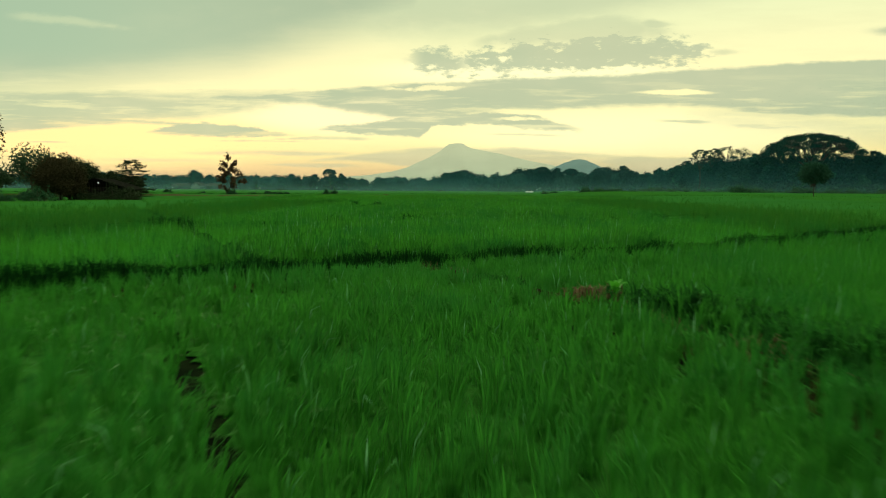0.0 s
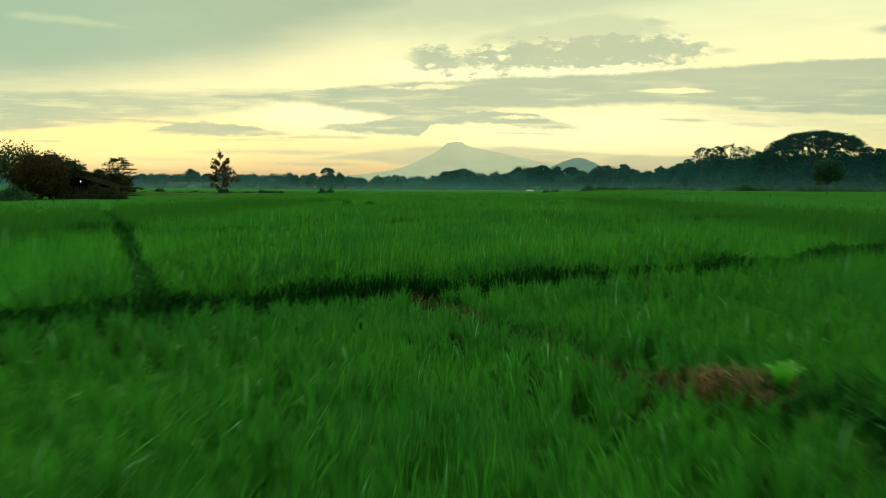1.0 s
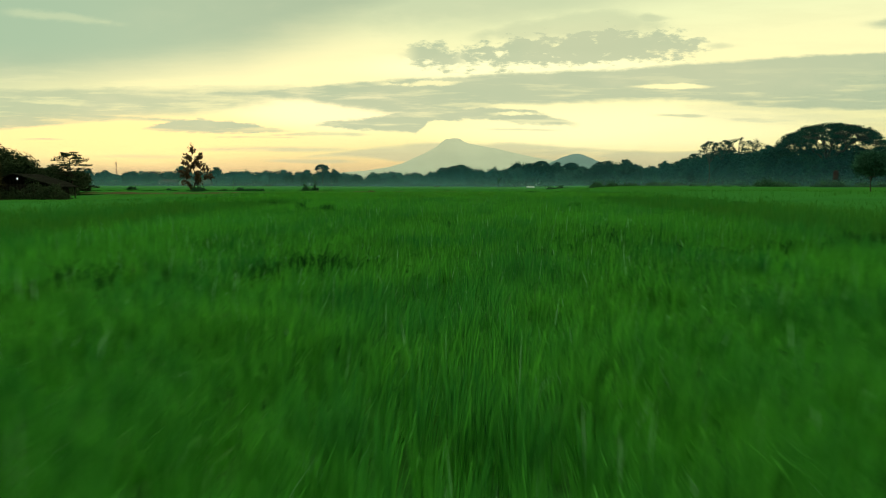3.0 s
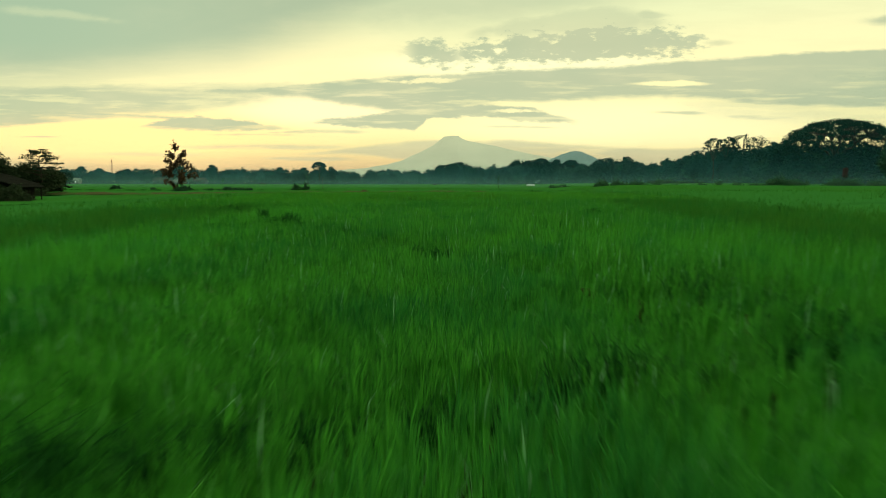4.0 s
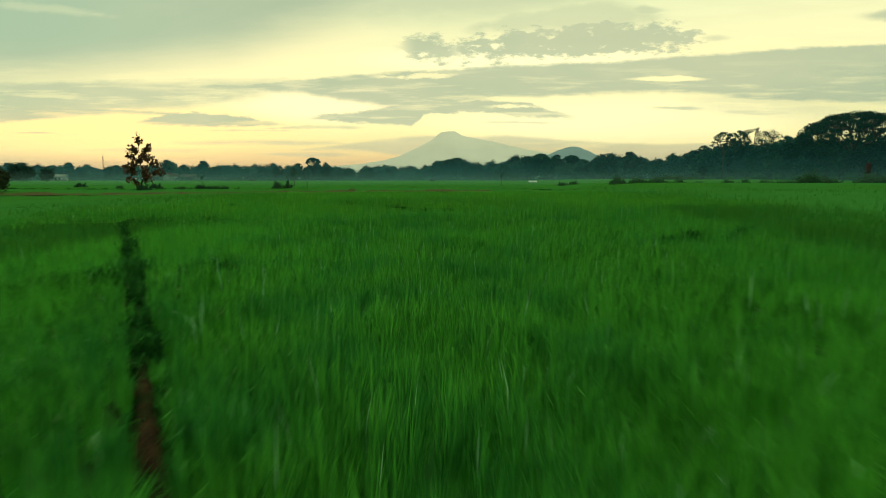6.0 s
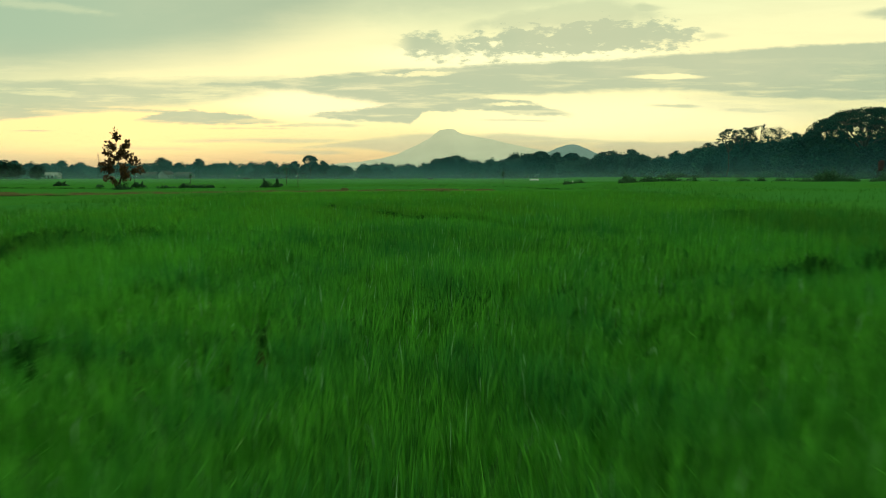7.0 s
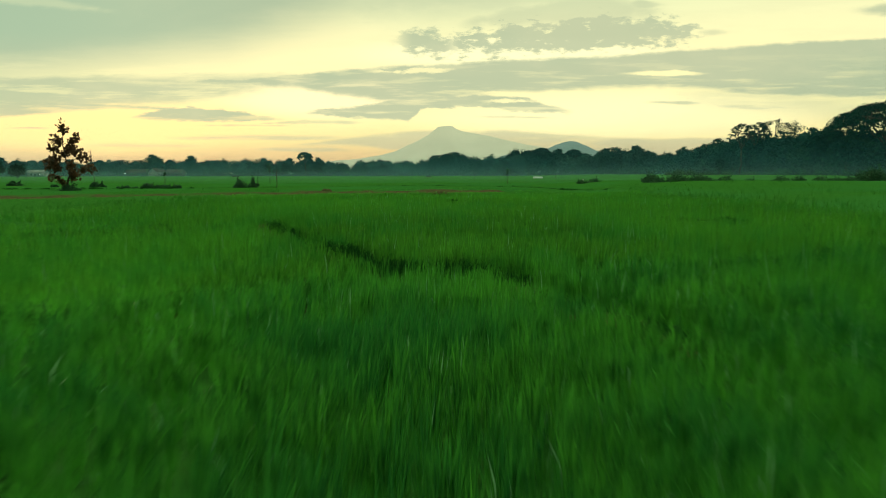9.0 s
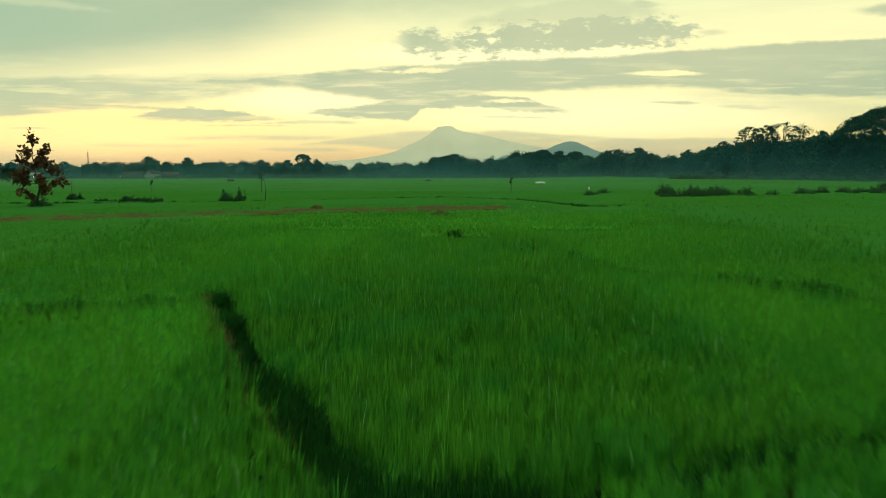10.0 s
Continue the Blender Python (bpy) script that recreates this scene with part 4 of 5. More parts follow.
def round_tree(name, label, wide, tall, bare, mat, seed, clumps=46, per=60, size=0.35, group="", tri=False, trunk_r=0.16, squash=0.9, core=1.0):
    """A broad tree whose crown bulges unevenly down to the height bare."""
    r = np.random.RandomState(seed)
    ob = thing(name, label, "tree", group)
    wood, crown = Heap(), Heap()
    mid = (tall + bare) / 2
    half = (tall - bare) / 2
    bough(wood, (0, 0, -0.2), (r.randn() * 0.2, r.randn() * 0.2, mid), trunk_r, trunk_r * 0.45, r, 0, 6, 7)
    th, ph = r.rand(clumps) * 2 * math.pi, np.arccos(1 - 1.75 * r.rand(clumps))
    q = 0.62 + 0.25 * r.rand(clumps)
    bulge = 0.16 * min(wide, tall)
    rw, rh = wide / 2 / 0.87 - bulge, half / 0.87 - bulge
    c = np.stack([np.cos(th) * np.sin(ph) * rw * q, np.sin(th) * np.sin(ph) * rw * q, mid + np.cos(ph) * rh * q], 1)
    c += r.randn(clumps, 3) * wide * 0.03
    for p in c[::3]:
        bough(wood, (0, 0, bare + (mid - bare) * r.rand()), p, trunk_r * 0.4, 0.02, r)
    rad = (0.15 + 0.10 * r.rand(clumps)) * min(wide, tall)
    leaf_cloud(crown, c, rad, per, size, r, squash, 0, tri)
    leaf_cloud(crown, [(0, 0, mid)], [min(wide / 2, half) * 0.75], int(per * 4 * core), size * 1.3, r, half / (wide / 2), 0, tri)
    part("trunk", wood, BARK, ob)
    part("crown", crown, mat, ob)
    return ob


def umbrella_tree(name, label, wide, tall, hollow, mat, seed, clumps, per, size, trunk_r, fork=0.35, gaps=0.25, group="", rim=0.38, dome_pow=0.5, puffs=1.0, sprays=0.45, window=0.0):
    """A spreading tree: forked limbs that carry a domed roof of leaves with gaps of sky beneath."""
    r = np.random.RandomState(seed)
    ob = thing(name, label, "tree", group)
    wood, crown = Heap(), Heap()
    top = np.array([0, 0, tall * fork])
    bough(wood, (0, 0, -0.4), top, trunk_r, trunk_r * 0.72, r, 0, 5, 8)
    trunk = part("trunk", wood, BARK, ob)
    c, rad = [], []
    for i in range(clumps):
        rr = math.sqrt((i + 0.5) / clumps)
        th = i * 2.39996 + r.randn() * 0.2
        dome = tall * (rim + (1 - rim) * max(0.0, 1 - (rr * 0.97) ** 2) ** dome_pow)
        if r.rand() < gaps * 0.5:
            continue
        if window and abs(math.cos(th)) * rr < 0.36 and dome < 0.88 * tall and r.rand() < window:
            continue
        c.append((math.cos(th) * rr * wide / 2, math.sin(th) * rr * wide / 2, dome - wide * 0.03 - abs(r.randn()) * wide * 0.02))
        rad.append(wide * puffs * (0.055 + 0.03 * r.rand()))
    c = np.array(c)
    mains = []
    for k in range(7):
        th = k * 2 * math.pi / 7 + r.randn() * 0.25
        e = np.array([math.cos(th) * wide * 0.24, math.sin(th) * wide * 0.24, tall * (0.68 + 0.08 * r.rand())])
        limb = Heap()
        mains.append(bough(limb, top, e, trunk_r * 0.5, trunk_r * 0.22, r, 0.06, 7, 6))
        part("limb", limb, BARK, trunk)
    joints = np.concatenate([m[2:] for m in mains])
    twigs = Heap()
    for p in c:
        d = np.linalg.norm((joints - p) * (1, 1, 0.6), axis=1)
        bough(twigs, joints[int(np.argmin(d))], p, trunk_r * 0.20, 0.05, r, 0.08, 4, 4)
    leaf_cloud(crown, c, rad, per, size, r, 0.42)
    # lower hanging sprays
    pick = c[(r.rand(len(c)) < sprays) & ((np.abs(c[:, 0]) > 0.17 * wide) | (window == 0))]
    low = pick * (0.93, 0.93, 1) - np.array([0, 0, 1]) * (hollow * r.rand(len(pick)))[:, None]
    leaf_cloud(crown, low, np.full(len(low), wide * 0.04), per // 2, size, r, 0.5)
    part("twigs", twigs, BARK, trunk)
    part("crown", crown, mat, ob)
    return ob


def shrub(name, label, wide, tall, mat, seed, per=70, size=0.16, group="", clumps=26):
    """A bush of many stems: uneven clumps of leaves with loose shoots that stand out of them."""
    r = np.random.RandomState(seed)
    ob = thing(name, label, "shrub", group)
    wood, crown = Heap(), Heap()
    th, q = r.rand(clumps) * 2 * math.pi, np.sqrt(r.rand(clumps)) * 0.9
    c = np.stack([np.cos(th) * q * wide / 2, np.sin(th) * q * wide / 2, tall * (0.12 + 0.75 * r.rand(clumps) * (1.15 - q))], 1)
    for p in c:
        bough(wood, (0, 0, -0.1), p, 0.03, 0.012, r, 0.05, 4, 4)
    leaf_cloud(crown, c, 0.21 * min(wide, tall * 1.3) * (0.6 + 0.7 * r.rand(clumps)), per * 3 // 4, size * 0.8, r, 1.0)
    for k in range(clumps // 6):
        p = c[r.randint(clumps)]
        e = p + (r.randn() * 0.12 * wide, r.randn() * 0.12 * wide, tall * (0.2 + 0.35 * r.rand()))
        bough(wood, p, e, 0.012, 0.005, r, 0.0, 3, 3)
        leaf_cloud(crown, [p + (e - p) * t for t in (0.3, 0.6, 0.9)], [0.10 * tall, 0.08 * tall, 0.05 * tall], 6, size, r, 1.6)
    part("stem", wood, BARK, ob)
    part("foliage", crown, mat, ob)
    return ob


# --- the lone teak
def teak():
    r = np.random.RandomState(12)
    ob = thing("teak_tree", "young teak tree with large drooping red-brown leaves beside a bund", "tree")
    wood, crown = Heap(), Heap()
    stem = bough(wood, (0, 0, -0.2), (-0.55, 0.1, 7.2), 0.13, 0.03, r, 0, 9, 7)
    trunk = part("trunk", wood, BARK, ob)
    # height on the stem, reach, direction in degrees, leaf count
    for h, reach, th, n in ((7.3, 0.25, 90, 16), (7.7, 0.2, 150, 10), (6.2, 1.0, 170, 26), (6.2, 1.5, 10, 30), (5.9, 0.8, 260, 20),
                            (5.2, 1.5, 185, 30), (5.3, 0.7, 60, 34), (4.8, 1.7, 350, 30), (4.6, 0.9, 120, 26), (4.1, 2.3, 5, 30),
                            (3.9, 1.2, 230, 30), (3.5, 2.6, 180, 34), (3.2, 1.8, 300, 30), (2.9, 2.2, 190, 30), (2.8, 2.3, 358, 34),
                            (2.6, 1.0, 80, 26), (1.8, 1.6, 182, 26), (2.0, 0.9, 20, 22), (1.3, 0.6, 160, 14)):
        z = min(h, 7.1)
        i = np.interp(z, stem[:, 2], np.arange(len(stem)))
        a = stem[int(i)]
        e = np.array([a[0] + math.cos(radians(th)) * reach, a[1] + math.sin(radians(th)) * reach, h])
        branch = Heap()
        bough(branch, a, e, 0.035, 0.012, r, -0.05, 5, 5)
        part("branch", branch, BARK, trunk)
        leaf_cloud(crown, [e, a + (e - a) * 0.65], [0.54, 0.42], int(n * 1.15), 0.38, r, 1.1, 1.2)
    part("crown", crown, TEAK_LEAF, ob)
    return ob


place(teak(), -41.1, 107.8, 0.96)
place(shrub("shrub", "dark shrub at the foot of a young teak tree", 2.0, 1.5, SHRUB_LEAF, 3), -40.6, 107.0)

# --- trees round the hut on the left
place(round_tree("mango_tree", "dense dark round mango tree beside a hut", 5.9, 5.4, 0.1, MANGO_LEAF, 21, 130, 230, 0.15, trunk_r=0.22, core=1.2), -46.6, 70)
place(round_tree("broadleaf_tree", "low dark leafy tree between a mango tree and a hut", 3.7, 4.2, 0.1, MANGO_LEAF, 29, 70, 150, 0.16, core=0.8), -46.5, 71.5)
place(round_tree("broadleaf_tree", "broad-crowned tree behind a hut, its green dulled for haze", 7.0, 7.8, 0.8, HAZY_LEAF, 22, 50, 60, 0.30, core=0.3), -62.2, 87)
place(round_tree("broadleaf_tree", "tall loose-leaved tree at the field edge", 6.4, 12.4, 1.2, MANGO_LEAF, 23, 64, 60, 0.22, squash=0.7, core=0.2), -52.4, 65)
place(round_tree("broadleaf_tree", "low tree at the field edge, its green dulled for haze", 7.0, 5.2, 0.3, HAZY_LEAF, 24, 50, 90, 0.30), -66.5, 84)
place(shrub("shrub", "grey-green rounded shrub before dark trees", 3.4, 2.3, SHRUB_LEAF, 25, 120), -43.4, 62)
place(shrub("shrub", "grey-green rounded shrub before dark trees", 3.8, 1.8, SHRUB_LEAF, 26, 120), -46.6, 60)


def layered_tree():
    """A small tree with level storeys of branches."""
    r = np.random.RandomState(31)
    ob = thing("layered_tree", "small dark tree with level storeys of branches", "tree")
    wood, crown = Heap(), Heap()
    bough(wood, (0, 0, -0.2), (0.1, 0, 4.5), 0.12, 0.03, r, 0, 6, 6)
    for z, reach, n in ((0.4, 2.3, 13), (0.8, 2.5, 13), (1.2, 2.3, 12), (1.7, 2.0, 11), (2.2, 2.0, 9), (2.7, 2.2, 8), (3.1, 2.3, 8), (3.5, 2.1, 8), (3.9, 1.8, 7), (4.3, 1.5, 7), (4.6, 1.0, 6)):
        for k in range(n):
            th = r.rand() * 2 * math.pi
            q = reach * (0.6 + 0.45 * r.rand())
            e = np.array([math.cos(th) * q, math.sin(th) * q, z + 0.05 + 0.45 * r.rand()])
            bough(wood, (0, 0, z - 0.35), e, 0.03, 0.01, r, -0.06, 4, 4)
            s = np.array([math.cos(th), math.sin(th), 0]) * q
            leaf_cloud(crown, [e, e - s * 0.3, e - s * 0.55], [0.36, 0.36, 0.32], 15 if z > 2.0 else 60, 0.17, r, 0.28)
    part("trunk", wood, BARK, ob)
    part("crown", crown, DARK_LEAF, ob)
    return ob


for x, y, wide, tall, seed in ((-63, 95, 6.4, 7.0, 25), (-59.6, 95, 5.2, 5.8, 26), (-56.4, 96, 4.4, 4.2, 27), (-53.2, 97, 3.8, 3.5, 28)):
    place(round_tree("broadleaf_tree", "dark leafy tree of a grove behind a hut", wide, tall, 0.2, DARK_LEAF, seed, 50, 110, 0.26, "grove behind the hut"), x, y)
place(layered_tree(), -47.6, 87.3, 1.06)


def field_hut():
    """A low shed: plank walls on posts under two slopes of old thatch, one reaching far down."""
    ob = thing("field_hut", "low dark shed with a sagging thatched roof", "hut")
    wall, roof, lean = Heap(), Heap(), Heap()
    for y in (-2.2, 2.2):
        for k in range(18):
            x = -2.6 + k * 0.31
            wall.box(x, y - 0.03, 0, x + 0.29, y + 0.03, 1.75)
    for x in (-2.6, 2.9):
        for k in range(14):
            y = -2.2 + k * 0.315
            wall.box(x - 0.03, y, 0, x + 0.03, y + 0.29, 1.75)
    part("wall", wall, PLANK, ob)
    r = np.random.RandomState(5)

    def slope(heap, x0, z0, x1, z1, y0, y1):
        for row in range(9):
            a, b = row / 9, (row + 1.35) / 9
            for k in range(16):
                ya, yb = y0 + (y1 - y0) * k / 16, y0 + (y1 - y0) * (k + 1.02) / 16
                j = r.rand() * 0.05
                xa, xb = x0 + (x1 - x0) * a, x0 + (x1 - x0) * min(b, 1.04)
                za, zb = z0 + (z1 - z0) * a + 0.04, z0 + (z1 - z0) * min(b, 1.04) + 0.09 + j
                heap.add([(xa, ya, za), (xa, yb, za), (xb, yb, zb), (xb, ya, zb), (xa, ya, za - 0.1), (xa, yb, za - 0.1), (xb, yb, zb - 0.13), (xb, ya, zb - 0.13)],
                         (), [(0, 1, 2, 3), (7, 6, 5, 4), (3, 2, 6, 7), (0, 3, 7, 4), (1, 5, 6, 2)])

    for y in (-2.2, 2.2):
        gable = Heap()
        for k in range(18):
            x = -2.6 + k * 0.31
            z = 2.7 - (abs(x + 0.15) / 3.1) * (1.2 if x < 0 else 0.95)
            gable.box(x, y - 0.03, 1.75, x + 0.29, y + 0.03, max(z, 1.78))
        part("gable", gable, PLANK, ob)
    slope(roof, 0, 2.75, -3.2, 1.5, -2.7, 2.7)
    slope(roof, 0, 2.75, 3.1, 1.75, -2.7, 2.7)
    slope(lean, 3.0, 1.7, 3.75, 1.46, -2.5, 2.5)
    part("roof", roof, THATCH, ob)
    bulb = Heap()
    bulb.tube([(0.2, -2.30, 2.20), (0.2, -2.34, 2.23), (0.2, -2.34, 2.29), (0.2, -2.30, 2.32)], [0.015, 0.028, 0.028, 0.015], 8)
    part("bulb", bulb, LAMP, ob, "small lit bulb under the gable")
    part("lean_to_roof", lean, THATCH, ob)
    for x, z in ((3.55, 1.5),):
        for y in (-2.2, 2.2):
            post = Heap()
            post.tube([(x, y, -0.1), (x, y, z)], [0.06, 0.05], 7)
            part("post", post, PLANK, ob)
    return ob


place(field_hut(), -45.3, 76.5, 1.04, radians(12))
place(shrub("shrub", "rounded bush at the field edge, its green dulled for haze", 2.8, 2.1, HAZY_LEAF, 44, 130), -50.6, 71)
place(shrub("shrub", "dark tangled shrub against a hut", 3.2, 2.1, DARK_LEAF, 45, 130), -40.2, 73.0)
place(shrub("shrub", "dark tangled shrub against a hut", 3.6, 1.9, DARK_LEAF, 41, 120), -44.5, 72)
place(shrub("shrub", "dark tangled shrub against a hut", 3.2, 2.4, DARK_LEAF, 42, 130), -42.1, 73.3)
place(shrub("shrub", "dark tangled shrub against a hut", 3.0, 1.4, DARK_LEAF, 43, 120), -46.5, 84)

# --- lone bush and the shrubs along the far bund
place(shrub("shrub", "dense dark round bush alone in the rice field", 2.3, 1.9, SHRUB_LEAF, 51, 130), -25.3, 116.2)
place(shrub("shrub", "thin straggling shoots beside a round bush", 1.0, 2.2, SHRUB_LEAF, 52, 30), -23.9, 116.4)
master = shrub("shrub", "low green shrub on the far bund", 1.7, 1.1, SHRUB_LEAF, 53, 90, group="shrubs on the far bund")
place(master, -46.2, 121.5, 1.15)
r = np.random.RandomState(9)
for x, y, s in ((-41.4, 118.0, 0.6), (-40.2, 117.2, 0.75), (-38.9, 117.0, 0.6), (-37.2, 117.0, 1.05), (-35.7, 116.6, 0.85), (-34.7, 116.6, 0.85), (-33.5, 116.4, 0.85), (-52.5, 122.5, 0.8), (-64.0, 131.0, 1.2)):
    master.scale = (s, s, s)
    copy_thing(master, pose(x, y, 0, 0, 0, 360 * r.rand()))
place(master, -46.2, 121.5, 1.15)

# --- shrubs along the right field edge
big = shrub("shrub", "leafy grey-green shrub at the field edge", 2.6, 1.9, SHRUB_LEAF, 54, 110, group="shrubs along the field edge")
place(big, 18.0, 125.3, 0.75)
SHRUBS_RIGHT = [(20.2, 127.6, 0.75), (21.4, 128.5, 0.4), (22.6, 113.5, 0.45)]
SHRUBS_RIGHT += [(23.6 + 0.5 * k + r.randn() * 0.4, 112.5 + 0.36 * k + r.randn() * 2.2, 0.5 + 0.4 * r.rand()) for k in range(20)]
SHRUBS_RIGHT += [(34.5 + 1.6 * k + r.randn() * 0.6, 115.5 + 0.9 * k + r.randn() * 2.0, 0.40 + 0.42 * r.rand()) for k in range(14)]
SHRUBS_RIGHT += [(57 + 2.7 * k + r.randn() * 0.9, 129 + 1.7 * k + r.randn() * 2.5, 0.85 + 0.5 * r.rand()) for k in range(24)]
for x, y, s in SHRUBS_RIGHT:
    big.scale = (s * (0.9 + 0.4 * r.rand()), s, s * (0.9 + 0.6 * r.rand()))
    copy_thing(big, pose(x, y, float(ground_height(x, y)) - 0.1, 0, 0, 360 * r.rand()))
place(big, 18.0, 125.3, 0.75)

# --- the wood on the right
place(umbrella_tree("rain_tree", "huge old rain tree with a wide domed crown", 31.0, 20.8, 7.0, RAIN_LEAF, 61, 300, 110, 0.38, 0.9, gaps=0.40, rim=0.44, dome_pow=0.46, puffs=0.78, sprays=0.95, window=0.8), 118.5, 206)
place(umbrella_tree("rain_tree", "tall spreading rain tree at the end of the wood", 26, 18.5, 3.0, RAIN_LEAF, 62, 120, 190, 0.55, 0.7), 170, 208)
for x, y, wide, tall, seed in ((96.8, 243, 8.5, 17.2, 63), (102.0, 244, 8.5, 18.0, 64), (107.5, 243, 12.5, 18.7, 65)):
    place(umbrella_tree("shade_tree", "slender tree with a flat layered crown above the wood", wide, tall, 5.5, RAIN_LEAF, seed, 46, 46, 0.34, 0.34, 0.5, 0.5, "slender trees above the wood",
                        0.62, puffs=1.35, sprays=0.95), x, y)
place(round_tree("broadleaf_tree", "thin half-bare tree above the wood", 7, 18.6, 13, GREEN_LEAF, 66, 26, 16, 0.30), 114.5, 244)

wood_a = round_tree("broadleaf_tree", "leafy tree of the dark green wood", 10.0, 11.5, 0.3, GREEN_LEAF, 71, 50, 40, 0.82, "trees of the wood")
wood_b = round_tree("broadleaf_tree", "leafy tree of the dark green wood", 9.0, 13.0, 0.6, GREEN_LEAF, 72, 50, 40, 0.82, "trees of the wood", squash=0.7)
wood_c = round_tree("broadleaf_tree", "pale green leafy tree of the wood", 11.0, 10.5, 0.2, WOOD_LEAF, 73, 50, 40, 0.82, "trees of the wood")


def line_of(way, spacing, masters, lo, hi, seed, depth=0.0, heights=None):
    """Copies of the masters along a way, with uneven spacing, size and turn."""
    r = np.random.RandomState(seed)
    pts = resample(way, spacing)
    for i, (x, y) in enumerate(pts):
        x, y = x + r.randn() * spacing * 0.3, y + depth + r.randn() * spacing * 0.35
        m = masters[r.randint(len(masters))]
        s = lo + (hi - lo) * r.rand()
        if heights is not None:
            s *= np.interp(x, heights[0], heights[1])
        m.scale = (s * (0.9 + 0.3 * r.rand()), s, s * (0.9 + 0.2 * r.rand()))
        copy_thing(m, pose(x, y, float(ground_height(x, y)) - 0.15, 0, 0, 360 * r.rand()))
    for m in masters:
        m.scale = (1, 1, 1)


WOOD = [(94, 300), (100, 280), (103, 258), (105, 236), (107, 220), (111, 208), (121, 200), (135, 198), (150, 197), (172, 196), (205, 196)]
place(wood_a, 99, 262)
place(wood_b, 108, 230)
place(wood_c, 114, 207)
RISE = ((90, 98, 103, 107, 110, 114, 132, 137), (0.62, 0.72, 0.9, 1.0, 1.0, 1.0, 1.0, 1.0))
line_of(WOOD, 5.2, [wood_a, wood_b, wood_c], 0.75, 1.0, 81, 0, RISE)
line_of(WOOD, 5.0, [wood_a, wood_b, wood_c], 0.95, 1.2, 82, 9, RISE)
line_of(WOOD, 6.0, [wood_a, wood_b], 1.05, 1.3, 83, 18, RISE)
# a grove far off beyond the teak
for x, y, k in ((-170, 277, 0.62), (-176, 273, 0.74), (-184, 279, 0.8), (-194, 271, 0.78), (-206, 280, 0.85)):
    wood_a.scale = (k, k, k * 0.95)
    copy_thing(wood_a, pose(x, y, -0.1, 0, 0, x * 7))
wood_a.scale = (1, 1, 1)
# two young trees before the wood
place(round_tree("broadleaf_tree", "young round tree before the wood", 5.4, 7.0, 0.8, GREEN_LEAF, 91, 40, 50, 0.35, squash=1.2), 96.5, 231)
place(round_tree("broadleaf_tree", "thin young tree before the wood", 3.6, 6.2, 1.0, GREEN_LEAF, 92, 26, 30, 0.32, squash=1.2), 90, 243)
# low growth at the foot of the wood
line_of([(80, 262), (88, 236), (95, 212), (104, 194), (120, 187), (145, 184), (180, 182)], 3.4, [big], 1.0, 1.7, 84)
place(big, 18.0, 125.3, 0.75)

# --- the far line of trees
far_masters = []
for k, (wide, tall, bare, squash) in enumerate(((15, 12.5, 0.3, 0.7), (9, 14, 0.5, 0.6), (19, 12, 0.2, 0.6), (11, 15.5, 0.8, 0.45), (9.5, 12.5, 0.4, 0.9), (13, 14, 0.5, 0.5))):
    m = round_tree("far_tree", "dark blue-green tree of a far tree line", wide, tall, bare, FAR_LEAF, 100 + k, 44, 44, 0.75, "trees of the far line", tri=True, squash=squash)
    far_masters.append(m)
    place(m, -130 + 42 * k, 448, 0.9)
FAR_HEIGHTS = ((-420, -227, -190, -150, -95, -60, -45, -20, 0, 20, 36, 60, 80, 98), (0.85, 0.85, 1.0, 0.85, 0.9, 0.8, 0.72, 0.85, 1.1, 1.05, 1.2, 1.35, 1.1, 0.9))
FAR = [(-430, 400), (-260, 425), (-120, 440), (0, 440), (62, 425), (92, 392), (96, 350), (96, 312)]
line_of(FAR, 5.6, far_masters, 0.75, 1.0, 111, 0, FAR_HEIGHTS)
line_of(FAR, 9.0, far_masters, 0.9, 1.15, 113, 24, FAR_HEIGHTS)
line_of(FAR, 7.5, far_masters, 0.85, 1.15, 112, 14, FAR_HEIGHTS)
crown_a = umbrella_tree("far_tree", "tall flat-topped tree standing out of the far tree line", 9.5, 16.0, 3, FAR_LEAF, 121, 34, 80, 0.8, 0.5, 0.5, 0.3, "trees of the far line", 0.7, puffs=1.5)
place(crown_a, -95, 438, 0.88)
for x, y, s in ((-1, 446, 0.95), (60, 430, 1.15), (52, 432, 1.05), (78, 418, 1.05)):
    crown_a.scale = (s, s, s)
    copy_thing(crown_a, pose(x, y, 0, 0, 0, 40 * x))
crown_a.scale = (1, 1, 1)
# low scrub that closes the foot of the far trees
under = Heap()
r = np.random.RandomState(131)
for way, dy, top in ((FAR, -4, 2.2), (FAR, 6, 5.5), (FAR, 16, 7.0), (WOOD, -4, 2.4), (WOOD, 2, 4.5), (WOOD, 8, 6.0), (WOOD, 20, 9.0)):
    p = resample(way, 2.4)
    c = np.stack([p[:, 0] + r.randn(len(p)) * 1.5, p[:, 1] + dy + r.randn(len(p)) * 1.5, ground_height(p[:, 0], p[:, 1]) + 0.6 + (top - 1.2) * r.rand(len(p))], 1)
    leaf_cloud(under, c, 1.6 + 1.0 * r.rand(len(p)) + top * 0.1, 60, 1.0, r, 0.9, 0, True)
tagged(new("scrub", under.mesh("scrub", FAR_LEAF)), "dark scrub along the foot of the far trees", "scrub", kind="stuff")


